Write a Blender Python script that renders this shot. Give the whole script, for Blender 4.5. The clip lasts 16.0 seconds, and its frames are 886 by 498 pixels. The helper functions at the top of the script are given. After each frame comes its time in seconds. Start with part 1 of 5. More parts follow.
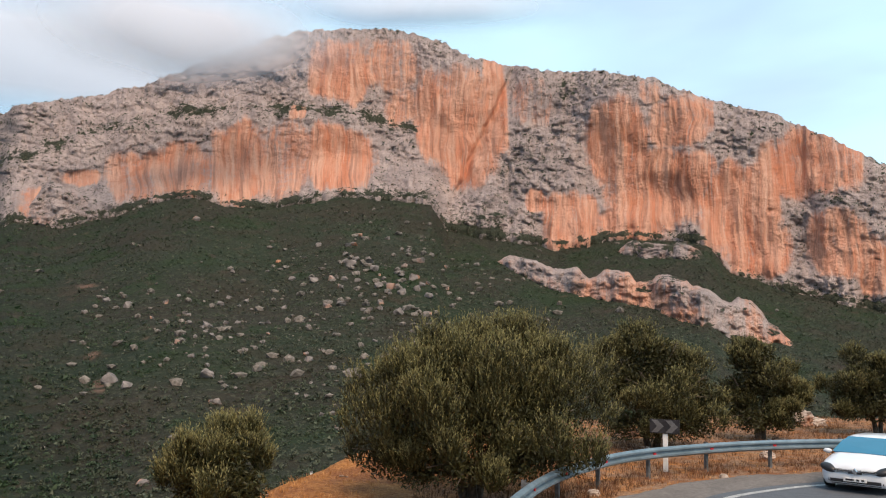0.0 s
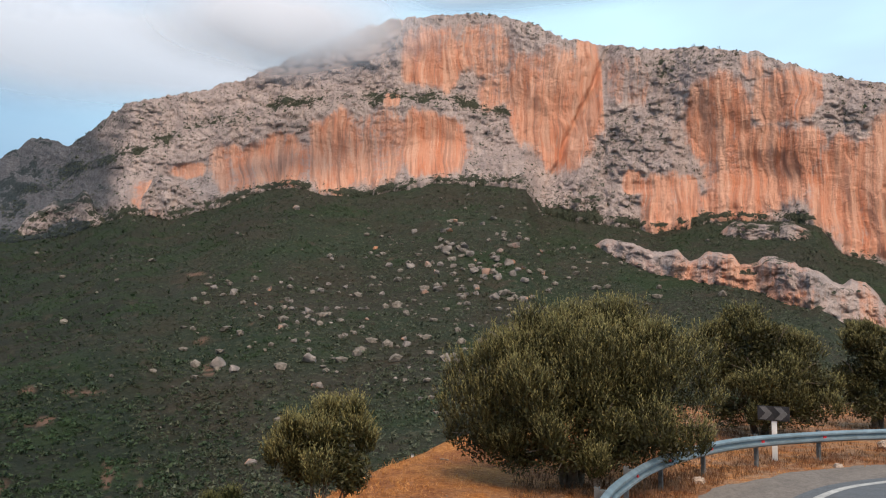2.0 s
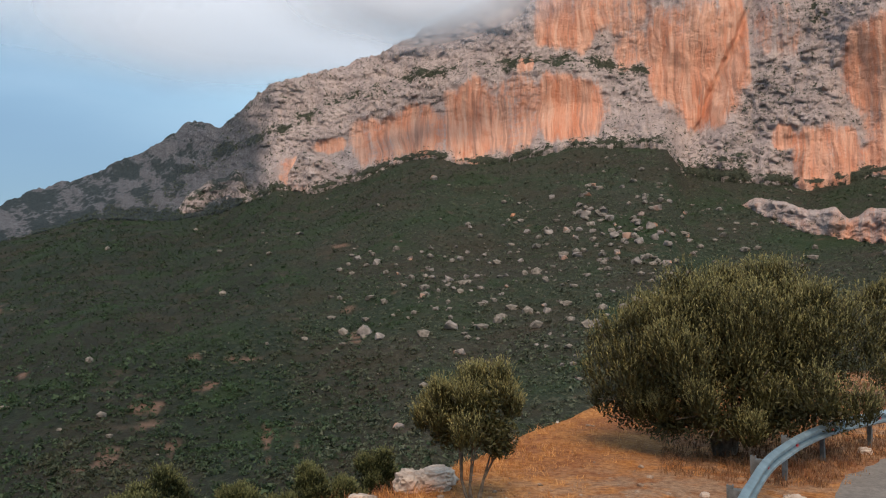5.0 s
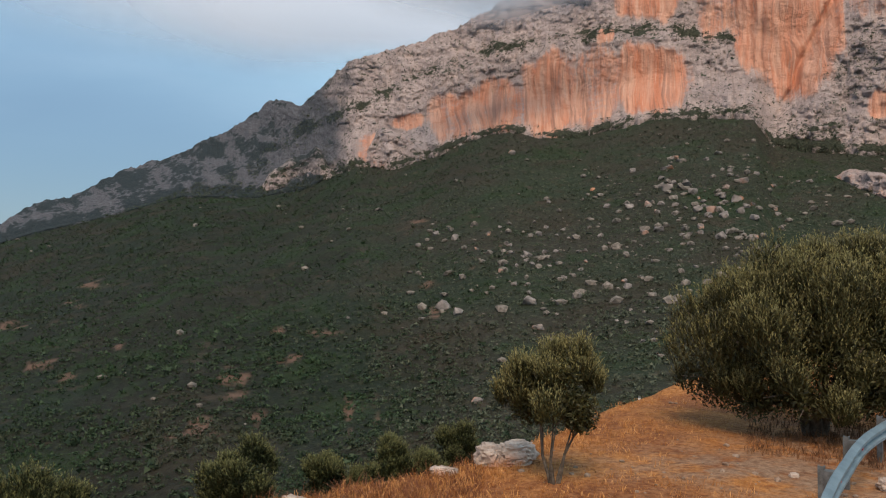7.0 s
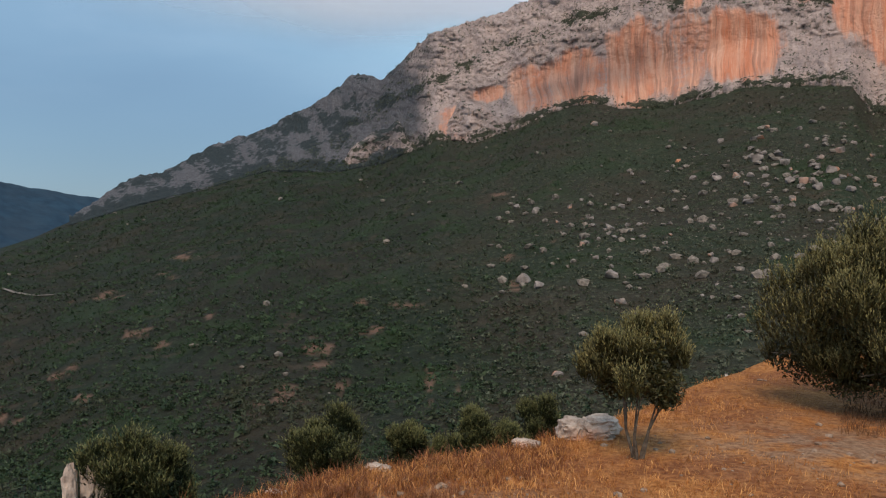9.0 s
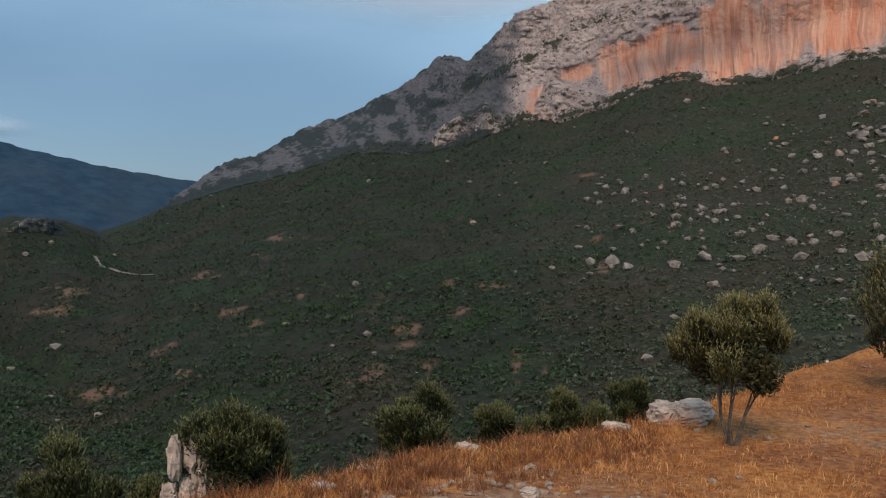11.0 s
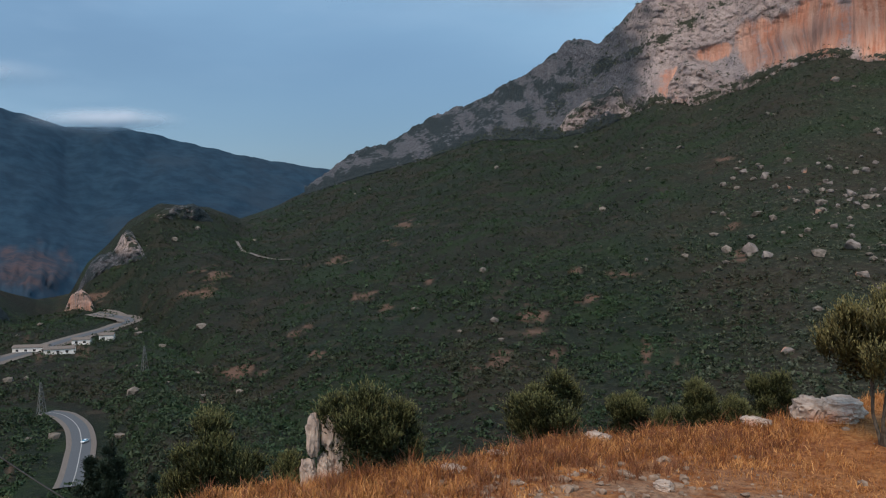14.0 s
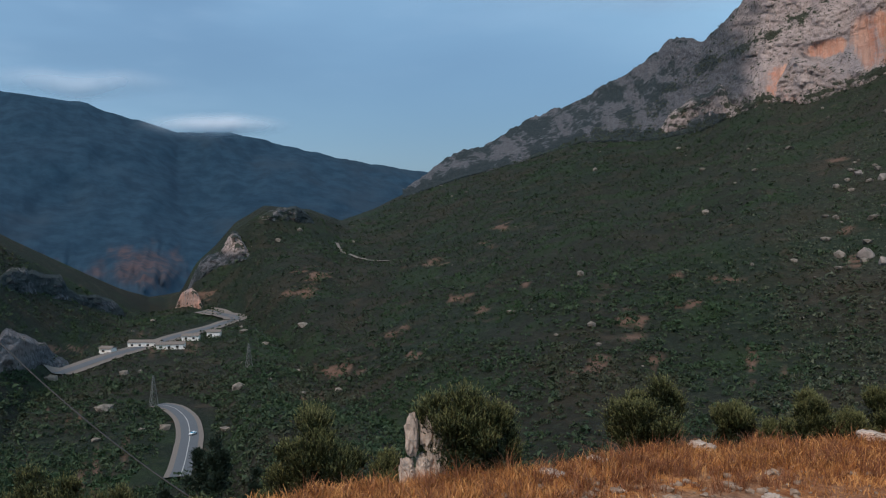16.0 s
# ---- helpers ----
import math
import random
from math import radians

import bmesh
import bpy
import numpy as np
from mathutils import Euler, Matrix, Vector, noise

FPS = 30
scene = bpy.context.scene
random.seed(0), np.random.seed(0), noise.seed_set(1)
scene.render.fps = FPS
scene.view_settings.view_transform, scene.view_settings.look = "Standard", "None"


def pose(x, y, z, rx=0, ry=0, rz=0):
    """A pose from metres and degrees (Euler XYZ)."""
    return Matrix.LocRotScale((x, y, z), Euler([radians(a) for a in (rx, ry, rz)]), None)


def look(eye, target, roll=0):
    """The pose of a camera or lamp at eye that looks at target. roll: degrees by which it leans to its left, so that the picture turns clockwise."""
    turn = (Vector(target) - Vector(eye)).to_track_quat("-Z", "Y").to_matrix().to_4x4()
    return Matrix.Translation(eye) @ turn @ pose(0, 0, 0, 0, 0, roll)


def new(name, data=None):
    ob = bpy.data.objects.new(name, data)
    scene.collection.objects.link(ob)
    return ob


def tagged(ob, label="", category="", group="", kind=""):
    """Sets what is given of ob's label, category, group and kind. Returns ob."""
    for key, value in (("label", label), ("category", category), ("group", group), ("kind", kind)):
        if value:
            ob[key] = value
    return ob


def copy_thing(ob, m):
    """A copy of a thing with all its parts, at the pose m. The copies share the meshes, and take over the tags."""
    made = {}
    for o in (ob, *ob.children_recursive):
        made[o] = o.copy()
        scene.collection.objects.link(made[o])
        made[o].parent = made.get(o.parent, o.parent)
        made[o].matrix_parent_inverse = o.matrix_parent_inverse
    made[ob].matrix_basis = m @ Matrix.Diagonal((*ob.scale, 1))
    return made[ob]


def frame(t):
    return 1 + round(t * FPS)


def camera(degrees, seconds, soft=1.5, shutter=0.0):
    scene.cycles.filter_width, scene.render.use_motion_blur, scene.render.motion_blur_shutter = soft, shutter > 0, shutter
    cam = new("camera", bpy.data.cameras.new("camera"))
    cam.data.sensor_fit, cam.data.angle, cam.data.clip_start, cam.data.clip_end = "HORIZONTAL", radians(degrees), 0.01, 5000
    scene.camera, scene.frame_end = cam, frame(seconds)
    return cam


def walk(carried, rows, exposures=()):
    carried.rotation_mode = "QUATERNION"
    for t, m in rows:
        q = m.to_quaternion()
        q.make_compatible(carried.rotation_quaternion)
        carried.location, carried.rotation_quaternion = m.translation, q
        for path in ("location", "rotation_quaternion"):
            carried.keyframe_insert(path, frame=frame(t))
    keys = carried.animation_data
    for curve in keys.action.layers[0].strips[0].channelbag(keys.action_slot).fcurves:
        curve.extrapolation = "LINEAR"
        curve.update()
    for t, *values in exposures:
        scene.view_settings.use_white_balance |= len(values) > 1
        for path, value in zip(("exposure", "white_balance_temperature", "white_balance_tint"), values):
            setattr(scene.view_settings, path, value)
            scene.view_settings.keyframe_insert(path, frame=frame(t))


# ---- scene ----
EYE, TILT, LEAN, ARM = 3.0, 6.5, -0.8, 0.3
cam = camera(56.81, 16.0, soft=1.15)
# seconds, yaw, pitch, roll of a hand-held pan from one standpoint
ROWS = [
    (0.0, 0.00, 0.00, -0.00),
    (0.5, 1.54, -0.28, 0.39),
    (1.0, 3.18, -0.60, 0.69),
    (1.5, 4.87, -0.87, 0.90),
    (2.0, 6.64, -0.99, 0.90),
    (2.5, 8.21, -1.27, 1.04),
    (3.0, 9.85, -1.60, 1.31),
    (3.5, 11.66, -1.91, 1.68),
    (4.0, 13.35, -2.24, 2.09),
    (6.5, 20.17, -4.08, 3.35),
    (7.0, 21.65, -4.41, 3.36),
    (7.5, 23.12, -4.75, 3.46),
    (8.0, 24.47, -5.13, 3.54),
    (8.5, 25.83, -5.57, 3.63),
    (9.0, 27.26, -5.94, 3.80),
    (11.5, 34.98, -6.98, 4.68),
    (12.0, 36.76, -7.12, 4.96),
    (12.5, 38.43, -7.19, 5.17),
    (13.0, 39.73, -7.21, 5.28),
    (13.5, 40.94, -7.12, 5.28),
    (14.0, 42.18, -7.00, 5.22),
    (14.5, 43.58, -6.87, 5.13),
    (15.0, 45.34, -6.64, 5.16),
    (15.5, 47.17, -6.43, 5.36),
    (16.0, 48.95, -6.19, 5.57),
]


def stand(yaw):
    """The phone swings round the body at arm's length."""
    return -ARM * math.sin(radians(yaw)), ARM * (math.cos(radians(yaw)) - 1)


walk(cam, [(t, pose(0, 0, EYE, TILT, LEAN, 0) @ pose(*stand(yaw), 0, 90 + pitch, roll, yaw)) for t, yaw, pitch, roll in ROWS],
     exposures=[(0.0, 0.06, 6300, 9), (4.0, 0.02, 6250, 8), (7.0, -0.16, 6200, 8), (9.0, -0.28, 6080, 8), (12.5, -0.38, 5900, 8), (16.0, -0.38, 5650, 6)])

# ---- light: a low sun behind thin cloud, dim blue sky ----
SUN_AZ, SUN_EL = 165.0, 50.0
sun = new("sun", bpy.data.lights.new("sun", "SUN"))
sun.data.energy, sun.data.angle, sun.data.color = 3.9, radians(30), (1.0, 0.735, 0.52)
to_sun = Vector((math.sin(radians(SUN_AZ)) * math.cos(radians(SUN_EL)), math.cos(radians(SUN_AZ)) * math.cos(radians(SUN_EL)), math.sin(radians(SUN_EL))))
sun.matrix_world = look(to_sun * 50, (0, 0, 0))

world = bpy.data.worlds.new("world")
scene.world = world
world.use_nodes = True


def link(nt, a, b):
    nt.links.new(a, b)


class Nodes:
    """A short way to write node trees."""

    def __init__(self, nt):
        self.nt = nt

    def add(self, kind, **sets):
        n = self.nt.nodes.new(kind)
        for k, v in sets.items():
            setattr(n, k, v)
        return n

    def put(self, socket, v):
        if isinstance(v, bpy.types.NodeSocket):
            self.nt.links.new(v, socket)
        else:
            socket.default_value = v

    def math(self, op, a, b=0.0, clamp=False):
        n = self.add("ShaderNodeMath", operation=op, use_clamp=clamp)
        self.put(n.inputs[0], a)
        self.put(n.inputs[1], b)
        return n.outputs[0]

    def range(self, v, lo, hi, a=0.0, b=1.0):
        n = self.add("ShaderNodeMapRange", interpolation_type="SMOOTHSTEP")
        for i, x in enumerate((v, lo, hi, a, b)):
            self.put(n.inputs[i], x)
        return n.outputs[0]

    def mix(self, f, a, b, blend="MIX"):
        n = self.add("ShaderNodeMix", data_type="RGBA", blend_type=blend)
        self.put(n.inputs[0], f)
        for s, v in ((n.inputs[6], a), (n.inputs[7], b)):
            self.put(s, (*v, 1) if isinstance(v, tuple) and len(v) == 3 else v)
        return n.outputs[2]

    def noise(self, co, scale, detail=4.0, rough=0.55, warp=0.0):
        n = self.add("ShaderNodeTexNoise")
        self.put(n.inputs["Vector"], co)
        self.put(n.inputs["Scale"], scale)
        self.put(n.inputs["Detail"], detail)
        self.put(n.inputs["Roughness"], rough)
        self.put(n.inputs["Distortion"], warp)
        return n.outputs[0]

    def scaled(self, co, v):
        n = self.add("ShaderNodeVectorMath", operation="MULTIPLY")
        self.put(n.inputs[0], co)
        self.put(n.inputs[1], v)
        return n.outputs[0]


w = Nodes(world.node_tree)
world.node_tree.nodes.clear()
sky = w.add("ShaderNodeTexSky", sky_type="NISHITA", sun_disc=False, sun_elevation=radians(SUN_EL), sun_rotation=radians(SUN_AZ))
tc = w.add("ShaderNodeTexCoord").outputs["Generated"]
sep = w.add("ShaderNodeSeparateXYZ")
w.put(sep.inputs[0], tc)
# thin cloud deck: clear and pale to the east of the peak, thick and blue-grey over the valley
side = w.math("ADD", w.math("MULTIPLY", sep.outputs[0], 0.85), w.math("MULTIPLY", sep.outputs[1], 0.52))
east = w.range(w.math("ADD", side, w.math("MULTIPLY", w.noise(tc, 1.6, 2.0), 0.5)), -0.35, 1.0)
deck = w.scaled(tc, (1.0, 1.0, 3.4))
puff = w.range(w.noise(deck, 2.1, 4.0, 0.48, 0.3), 0.32, 0.70)
fine = w.noise(deck, 7.0, 4.0, 0.5)
clear = w.mix(east, (0.27, 0.40, 0.52), (0.66, 0.93, 0.98))
cloud = w.mix(east, (0.155, 0.24, 0.34), (0.47, 0.58, 0.72))
tone = w.mix(w.math("MULTIPLY", puff, 0.85), clear, cloud)
tone = w.mix(w.range(fine, 0.45, 0.75, 0.0, 0.12), tone, (0.75, 0.83, 0.9))
dusk = w.math("MULTIPLY", w.range(sep.outputs[2], 0.36, 0.08), w.math("MULTIPLY", w.range(east, 0.75, 0.25), w.range(side, -0.80, -0.25, 0.35, 1.0)))
tone = w.mix(dusk, tone, (0.115, 0.20, 0.295))
both = w.mix(1.0, tone, w.mix(0.05, (0, 0, 0), sky.outputs[0]), "ADD")
bg = w.add("ShaderNodeBackground")
w.put(bg.inputs[0], both)
bg.inputs[1].default_value = 1.0
w.put(w.add("ShaderNodeOutputWorld").inputs[0], bg.outputs[0])

# ---- materials ----
def material(name, rough=0.9, metal=0.0):
    m = bpy.data.materials.new(name)
    m.use_nodes = True
    k = Nodes(m.node_tree)
    k.bsdf = m.node_tree.nodes["Principled BSDF"]
    k.bsdf.inputs["Roughness"].default_value = rough
    k.bsdf.inputs["Metallic"].default_value = metal
    k.bsdf.inputs["Specular IOR Level"].default_value = 0.25
    k.geo = k.add("ShaderNodeNewGeometry")
    k.co = k.add("ShaderNodeTexCoord").outputs["Object"]
    k.mat = m
    return k


def bump(k, height, strength, distance):
    b = k.add("ShaderNodeBump")
    k.put(b.inputs["Height"], height)
    b.inputs["Strength"].default_value, b.inputs["Distance"].default_value = strength, distance
    k.put(k.bsdf.inputs["Normal"], b.outputs[0])


def attr(k, name):
    return k.add("ShaderNodeAttribute", attribute_name=name).outputs["Fac"]


def rock_face():
    """Pale grey limestone, ochre seepage streaks on the steep walls, scrub rooted in the cracks."""
    k = material("cliff_limestone", 0.95)
    rise = k.add("ShaderNodeSeparateXYZ")
    k.put(rise.inputs[0], k.co)
    hung = k.add("ShaderNodeCombineXYZ")
    k.put(hung.inputs[0], attr(k, "along"))
    k.put(hung.inputs[2], rise.outputs[2])
    hung = hung.outputs[0]
    streak = k.noise(k.scaled(hung, (1.0, 1.0, 0.10)), 0.085, 6.0, 0.62, 0.3)
    thin = k.noise(k.scaled(hung, (1.0, 1.0, 0.06)), 0.34, 5.0, 0.68)
    lump = k.noise(k.co, 0.028, 6.0, 0.62)
    block = k.noise(k.co, 0.11, 5.0, 0.66, 0.5)
    grain = k.noise(k.co, 0.42, 5.0, 0.7)
    grey = k.mix(k.range(lump, 0.32, 0.68), (0.36, 0.298, 0.285), (0.52, 0.425, 0.395))
    grey = k.mix(k.range(block, 0.42, 0.68, 0.0, 0.5), grey, (0.27, 0.235, 0.23))
    grey = k.mix(k.range(grain, 0.52, 0.70, 0.0, 0.45), grey, (0.17, 0.15, 0.145))
    grey = k.mix(k.range(grain, 0.46, 0.34, 0.0, 0.45), grey, (0.60, 0.50, 0.46))
    ochre = k.mix(k.range(streak, 0.36, 0.62), (0.64, 0.255, 0.145), (0.70, 0.395, 0.28))
    ochre = k.mix(k.range(lump, 0.56, 0.70, 0.0, 0.65), ochre, (0.56, 0.215, 0.115))
    ochre = k.mix(k.range(thin, 0.54, 0.68, 0.0, 0.70), ochre, (0.36, 0.175, 0.12))
    ochre = k.mix(k.range(thin, 0.46, 0.33, 0.0, 0.60), ochre, (0.74, 0.53, 0.42))
    band = k.noise(k.scaled(hung, (1.0, 1.0, 0.05)), 0.16, 4.0, 0.6, 0.2)
    ochre = k.mix(k.range(band, 0.54, 0.64, 0.0, 0.62), ochre, (0.37, 0.20, 0.15))
    ochre = k.mix(k.range(band, 0.46, 0.37, 0.0, 0.55), ochre, (0.73, 0.46, 0.34))
    ochre = k.mix(k.range(grain, 0.56, 0.72, 0.0, 0.35), ochre, (0.36, 0.16, 0.09))
    stain = k.math("ADD", attr(k, "ochre"), k.math("MULTIPLY", k.math("SUBTRACT", streak, 0.5), 1.3))
    stain = k.math("ADD", stain, k.math("MULTIPLY", k.math("SUBTRACT", block, 0.5), 0.8))
    stain = k.math("ADD", stain, k.math("MULTIPLY", k.math("SUBTRACT", thin, 0.5), 0.7))
    col = k.mix(k.range(stain, 0.10, 0.68), grey, ochre)
    black = k.range(k.noise(k.scaled(hung, (1.0, 1.0, 0.06)), 0.15, 4.0, 0.6), 0.62, 0.72, 0.0, 0.35)
    col = k.mix(black, col, (0.16, 0.115, 0.10))
    # cloud shade and blue haze painted as dark rock, where ochre is strongly negative
    shaded_rock = k.mix(k.range(grain, 0.36, 0.62), (0.135, 0.145, 0.165), (0.042, 0.048, 0.060))
    col = k.mix(k.range(attr(k, "ochre"), -0.45, -0.75, 0.0, 0.95), col, shaded_rock)
    up = k.add("ShaderNodeSeparateXYZ")
    k.put(up.inputs[0], k.geo.outputs["Normal"])
    green = k.math("ADD", k.math("MULTIPLY", up.outputs[2], 0.22), k.noise(k.co, 0.10, 5.0, 0.7))
    green = k.math("ADD", green, attr(k, "scrub"))
    leafy = k.mix(k.range(grain, 0.4, 0.65), (0.026, 0.034, 0.022), (0.070, 0.072, 0.048))
    # scrub there takes on the same painted shade and haze
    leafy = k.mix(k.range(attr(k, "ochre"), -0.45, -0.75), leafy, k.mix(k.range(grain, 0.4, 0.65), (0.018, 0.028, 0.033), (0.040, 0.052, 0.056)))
    col = k.mix(k.range(green, 0.76, 0.84), col, leafy)
    speck = k.math("ADD", k.noise(k.co, 0.23, 3.0, 0.65), k.math("MULTIPLY", attr(k, "scrub"), 0.45))
    speck = k.math("SUBTRACT", speck, k.range(stain, 0.10, 0.60, 0.0, 0.13))
    col = k.mix(k.range(speck, 0.59, 0.66, 0.0, 0.6), col, leafy)
    k.put(k.bsdf.inputs["Base Color"], col)
    bump(k, k.math("ADD", k.math("MULTIPLY", thin, 1.0), k.math("ADD", grain, block)), 0.8, 5.0)
    return k.mat


def scrub_ground():
    k = material("scrub_soil", 0.95)
    big = k.noise(k.co, 0.009, 4.0, 0.6)
    mid = k.noise(k.co, 0.05, 5.0, 0.65)
    fine = k.noise(k.co, 0.35, 4.0, 0.7)
    col = k.mix(k.range(big, 0.35, 0.65), (0.024, 0.024, 0.016), (0.016, 0.028, 0.013))
    col = k.mix(k.range(fine, 0.50, 0.68, 0.0, 0.85), col, (0.078, 0.078, 0.052))
    # thicket floor, its colour darkened further for cloud shade on the left
    green = k.mix(k.range(big, 0.42, 0.60), (0.012, 0.013, 0.008), (0.008, 0.015, 0.008))
    col = k.mix(attr(k, "lush"), col, k.mix(k.range(fine, 0.48, 0.72), green, (0.034, 0.042, 0.022)))
    wide = k.noise(k.co, 0.017, 5.0, 0.65, 0.6)
    col = k.mix(k.range(wide, 0.52, 0.62, 0.0, 0.7), col, k.mix(fine, (0.009, 0.021, 0.006), (0.027, 0.044, 0.016)))
    col = k.mix(k.range(wide, 0.47, 0.38, 0.0, 0.55), col, k.mix(fine, (0.018, 0.015, 0.009), (0.050, 0.042, 0.027)))
    col = k.mix(k.range(mid, 0.57, 0.68, 0.0, 0.65), col, (0.052, 0.040, 0.028))
    col = k.mix(attr(k, "bare"), col, k.mix(fine, (0.11, 0.060, 0.043), (0.20, 0.13, 0.095)))
    k.put(k.bsdf.inputs["Base Color"], col)
    bump(k, k.math("ADD", fine, k.noise(k.co, 0.9, 3.0, 0.6)), 0.9, 1.6)
    return k.mat


def dry_ground():
    k = material("dry_grass_earth", 0.95)
    big = k.noise(k.co, 0.35, 4.0, 0.6)
    fine = k.noise(k.co, 9.0, 5.0, 0.7)
    straw = k.mix(k.range(fine, 0.3, 0.7), (0.24, 0.080, 0.020), (0.53, 0.245, 0.075))
    earth = k.mix(k.range(fine, 0.3, 0.7), (0.15, 0.045, 0.012), (0.34, 0.145, 0.055))
    stone = k.mix(k.range(fine, 0.3, 0.7), (0.18, 0.10, 0.06), (0.38, 0.25, 0.16))
    col = k.mix(k.range(big, 0.42, 0.58), straw, earth)
    col = k.mix(k.math("MULTIPLY", attr(k, "bare"), k.range(k.noise(k.co, 1.6, 4.0, 0.65), 0.35, 0.6)), col, stone)
    k.put(k.bsdf.inputs["Base Color"], col)
    bump(k, k.math("ADD", fine, k.noise(k.co, 2.5, 4.0, 0.6)), 0.9, 0.10)
    return k.mat


def leaves(name, dark, light, spot=None, young=None):
    """Leaves that differ one by one; shoots may end in paler young leaves, which also paint light on the crown."""
    k = material(name, 0.55)
    r = k.geo.outputs["Random Per Island"]
    col = k.mix(r, dark, light)
    col = k.mix(k.range(k.noise(k.co, 2.6, 3.0), 0.38, 0.66, 0.0, 0.75), col, spot or dark)
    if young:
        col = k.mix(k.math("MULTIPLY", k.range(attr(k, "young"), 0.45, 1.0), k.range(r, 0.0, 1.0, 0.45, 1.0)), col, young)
    k.put(k.bsdf.inputs["Base Color"], col)
    return k.mat


def slope_leaves(name, dark, light):
    """Scrub seen from afar: sweeps of greener and browner growth."""
    k = material(name, 0.7)
    col = k.mix(k.geo.outputs["Random Per Island"], dark, light)
    wide = k.noise(k.co, 0.017, 5.0, 0.65, 0.6)
    col = k.mix(k.range(wide, 0.50, 0.64, 0.0, 0.65), col, (0.027, 0.056, 0.020))
    col = k.mix(k.range(wide, 0.48, 0.36, 0.0, 0.65), col, (0.046, 0.045, 0.030))
    k.put(k.bsdf.inputs["Base Color"], col)
    return k.mat


def plain(name, a, b, scale=6.0, rough=0.8, metal=0.0, relief=0.2, depth=0.01):
    """Two tones of one surface, mottled, with a fine relief."""
    k = material(name, rough, metal)
    n = k.noise(k.co, scale, 5.0, 0.65)
    wide = k.noise(k.co, scale * 0.13, 3.0)
    col = k.mix(k.range(n, 0.3, 0.7), a, b)
    col = k.mix(k.range(wide, 0.4, 0.7, 0.0, 0.35), col, tuple(0.7 * c for c in a))
    k.put(k.bsdf.inputs["Base Color"], col)
    bump(k, n, relief, depth)
    return k.mat


def pale_rock():
    k = material("weathered_limestone", 0.9)
    n = k.noise(k.co, 2.2, 6.0, 0.65)
    big = k.noise(k.co, 0.6, 3.0)
    col = k.mix(k.range(n, 0.3, 0.7), (0.26, 0.21, 0.178), (0.60, 0.50, 0.42))
    col = k.mix(k.range(big, 0.52, 0.64, 0.0, 0.75), col, (0.40, 0.17, 0.08))
    k.put(k.bsdf.inputs["Base Color"], col)
    bump(k, n, 0.9, 0.12)
    return k.mat


def boulder_rock():
    k = material("boulder_limestone", 0.95)
    n = k.noise(k.co, 0.5, 6.0, 0.65)
    info = k.add("ShaderNodeObjectInfo").outputs["Random"]
    col = k.mix(k.range(n, 0.3, 0.7), (0.11, 0.10, 0.093), (0.30, 0.265, 0.245))
    col = k.mix(k.math("MULTIPLY", k.range(info, 0.75, 1.0), k.range(k.noise(k.co, 0.25, 3.0), 0.42, 0.6)), col, (0.52, 0.24, 0.13))
    k.put(k.bsdf.inputs["Base Color"], col)
    bump(k, n, 0.9, 0.8)
    return k.mat


CLIFF, SCRUB, DRY = rock_face(), scrub_ground(), dry_ground()
PALE, BOULDER = pale_rock(), boulder_rock()
CHIP = plain("stone_chips", (0.17, 0.115, 0.08), (0.36, 0.27, 0.20), 12.0, 0.95, 0.0, 0.5, 0.01)
SCREE = plain("scree_limestone", (0.10, 0.09, 0.078), (0.25, 0.22, 0.19), 0.6, 0.95, 0.0, 0.8, 0.5)
SHRUB = slope_leaves("maquis_leaves", (0.020, 0.029, 0.017), (0.105, 0.120, 0.080))
# thicket green, deepened to hold the shade over the left slope
SHADED_THICKET = slope_leaves("shaded_thicket_leaves", (0.010, 0.022, 0.010), (0.050, 0.076, 0.038))
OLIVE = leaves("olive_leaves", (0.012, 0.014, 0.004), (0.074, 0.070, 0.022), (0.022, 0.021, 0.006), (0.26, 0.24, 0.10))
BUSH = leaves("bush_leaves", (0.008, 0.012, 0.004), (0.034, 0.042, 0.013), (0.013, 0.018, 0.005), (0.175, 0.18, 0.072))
PINE = leaves("cypress_leaves", (0.012, 0.022, 0.014), (0.03, 0.045, 0.03))
STRAW = leaves("straw", (0.31, 0.12, 0.03), (0.70, 0.38, 0.14), (0.27, 0.10, 0.026))
# browner grass beyond the barrier, its tone darkened in part for tree shade
TAWNY = leaves("tawny_grass", (0.11, 0.048, 0.022), (0.29, 0.15, 0.068), (0.10, 0.045, 0.02))
WEED = leaves("dry_weed", (0.13, 0.05, 0.022), (0.30, 0.125, 0.055))
BARK = plain("olive_bark", (0.06, 0.048, 0.036), (0.17, 0.14, 0.11), 14.0, 0.95, 0.0, 0.8, 0.03)
ASPHALT = plain("asphalt", (0.085, 0.094, 0.108), (0.125, 0.135, 0.15), 30.0, 0.85, 0.0, 0.4, 0.01)
VERGE = plain("gravel_verge", (0.135, 0.12, 0.11), (0.21, 0.185, 0.165), 12.0, 0.95, 0.0, 0.5, 0.02)
PAINT = plain("road_paint", (0.28, 0.285, 0.28), (0.52, 0.52, 0.51), 9.0, 0.7)
STEEL = plain("galvanised_steel", (0.15, 0.205, 0.24), (0.24, 0.315, 0.365), 3.0, 0.5, 0.35, 0.08, 0.005)
POST = plain("post_steel", (0.10, 0.105, 0.105), (0.21, 0.225, 0.23), 8.0, 0.55, 0.4)
RED = plain("red_reflector", (0.55, 0.02, 0.03), (0.75, 0.04, 0.05), 30.0, 0.35)
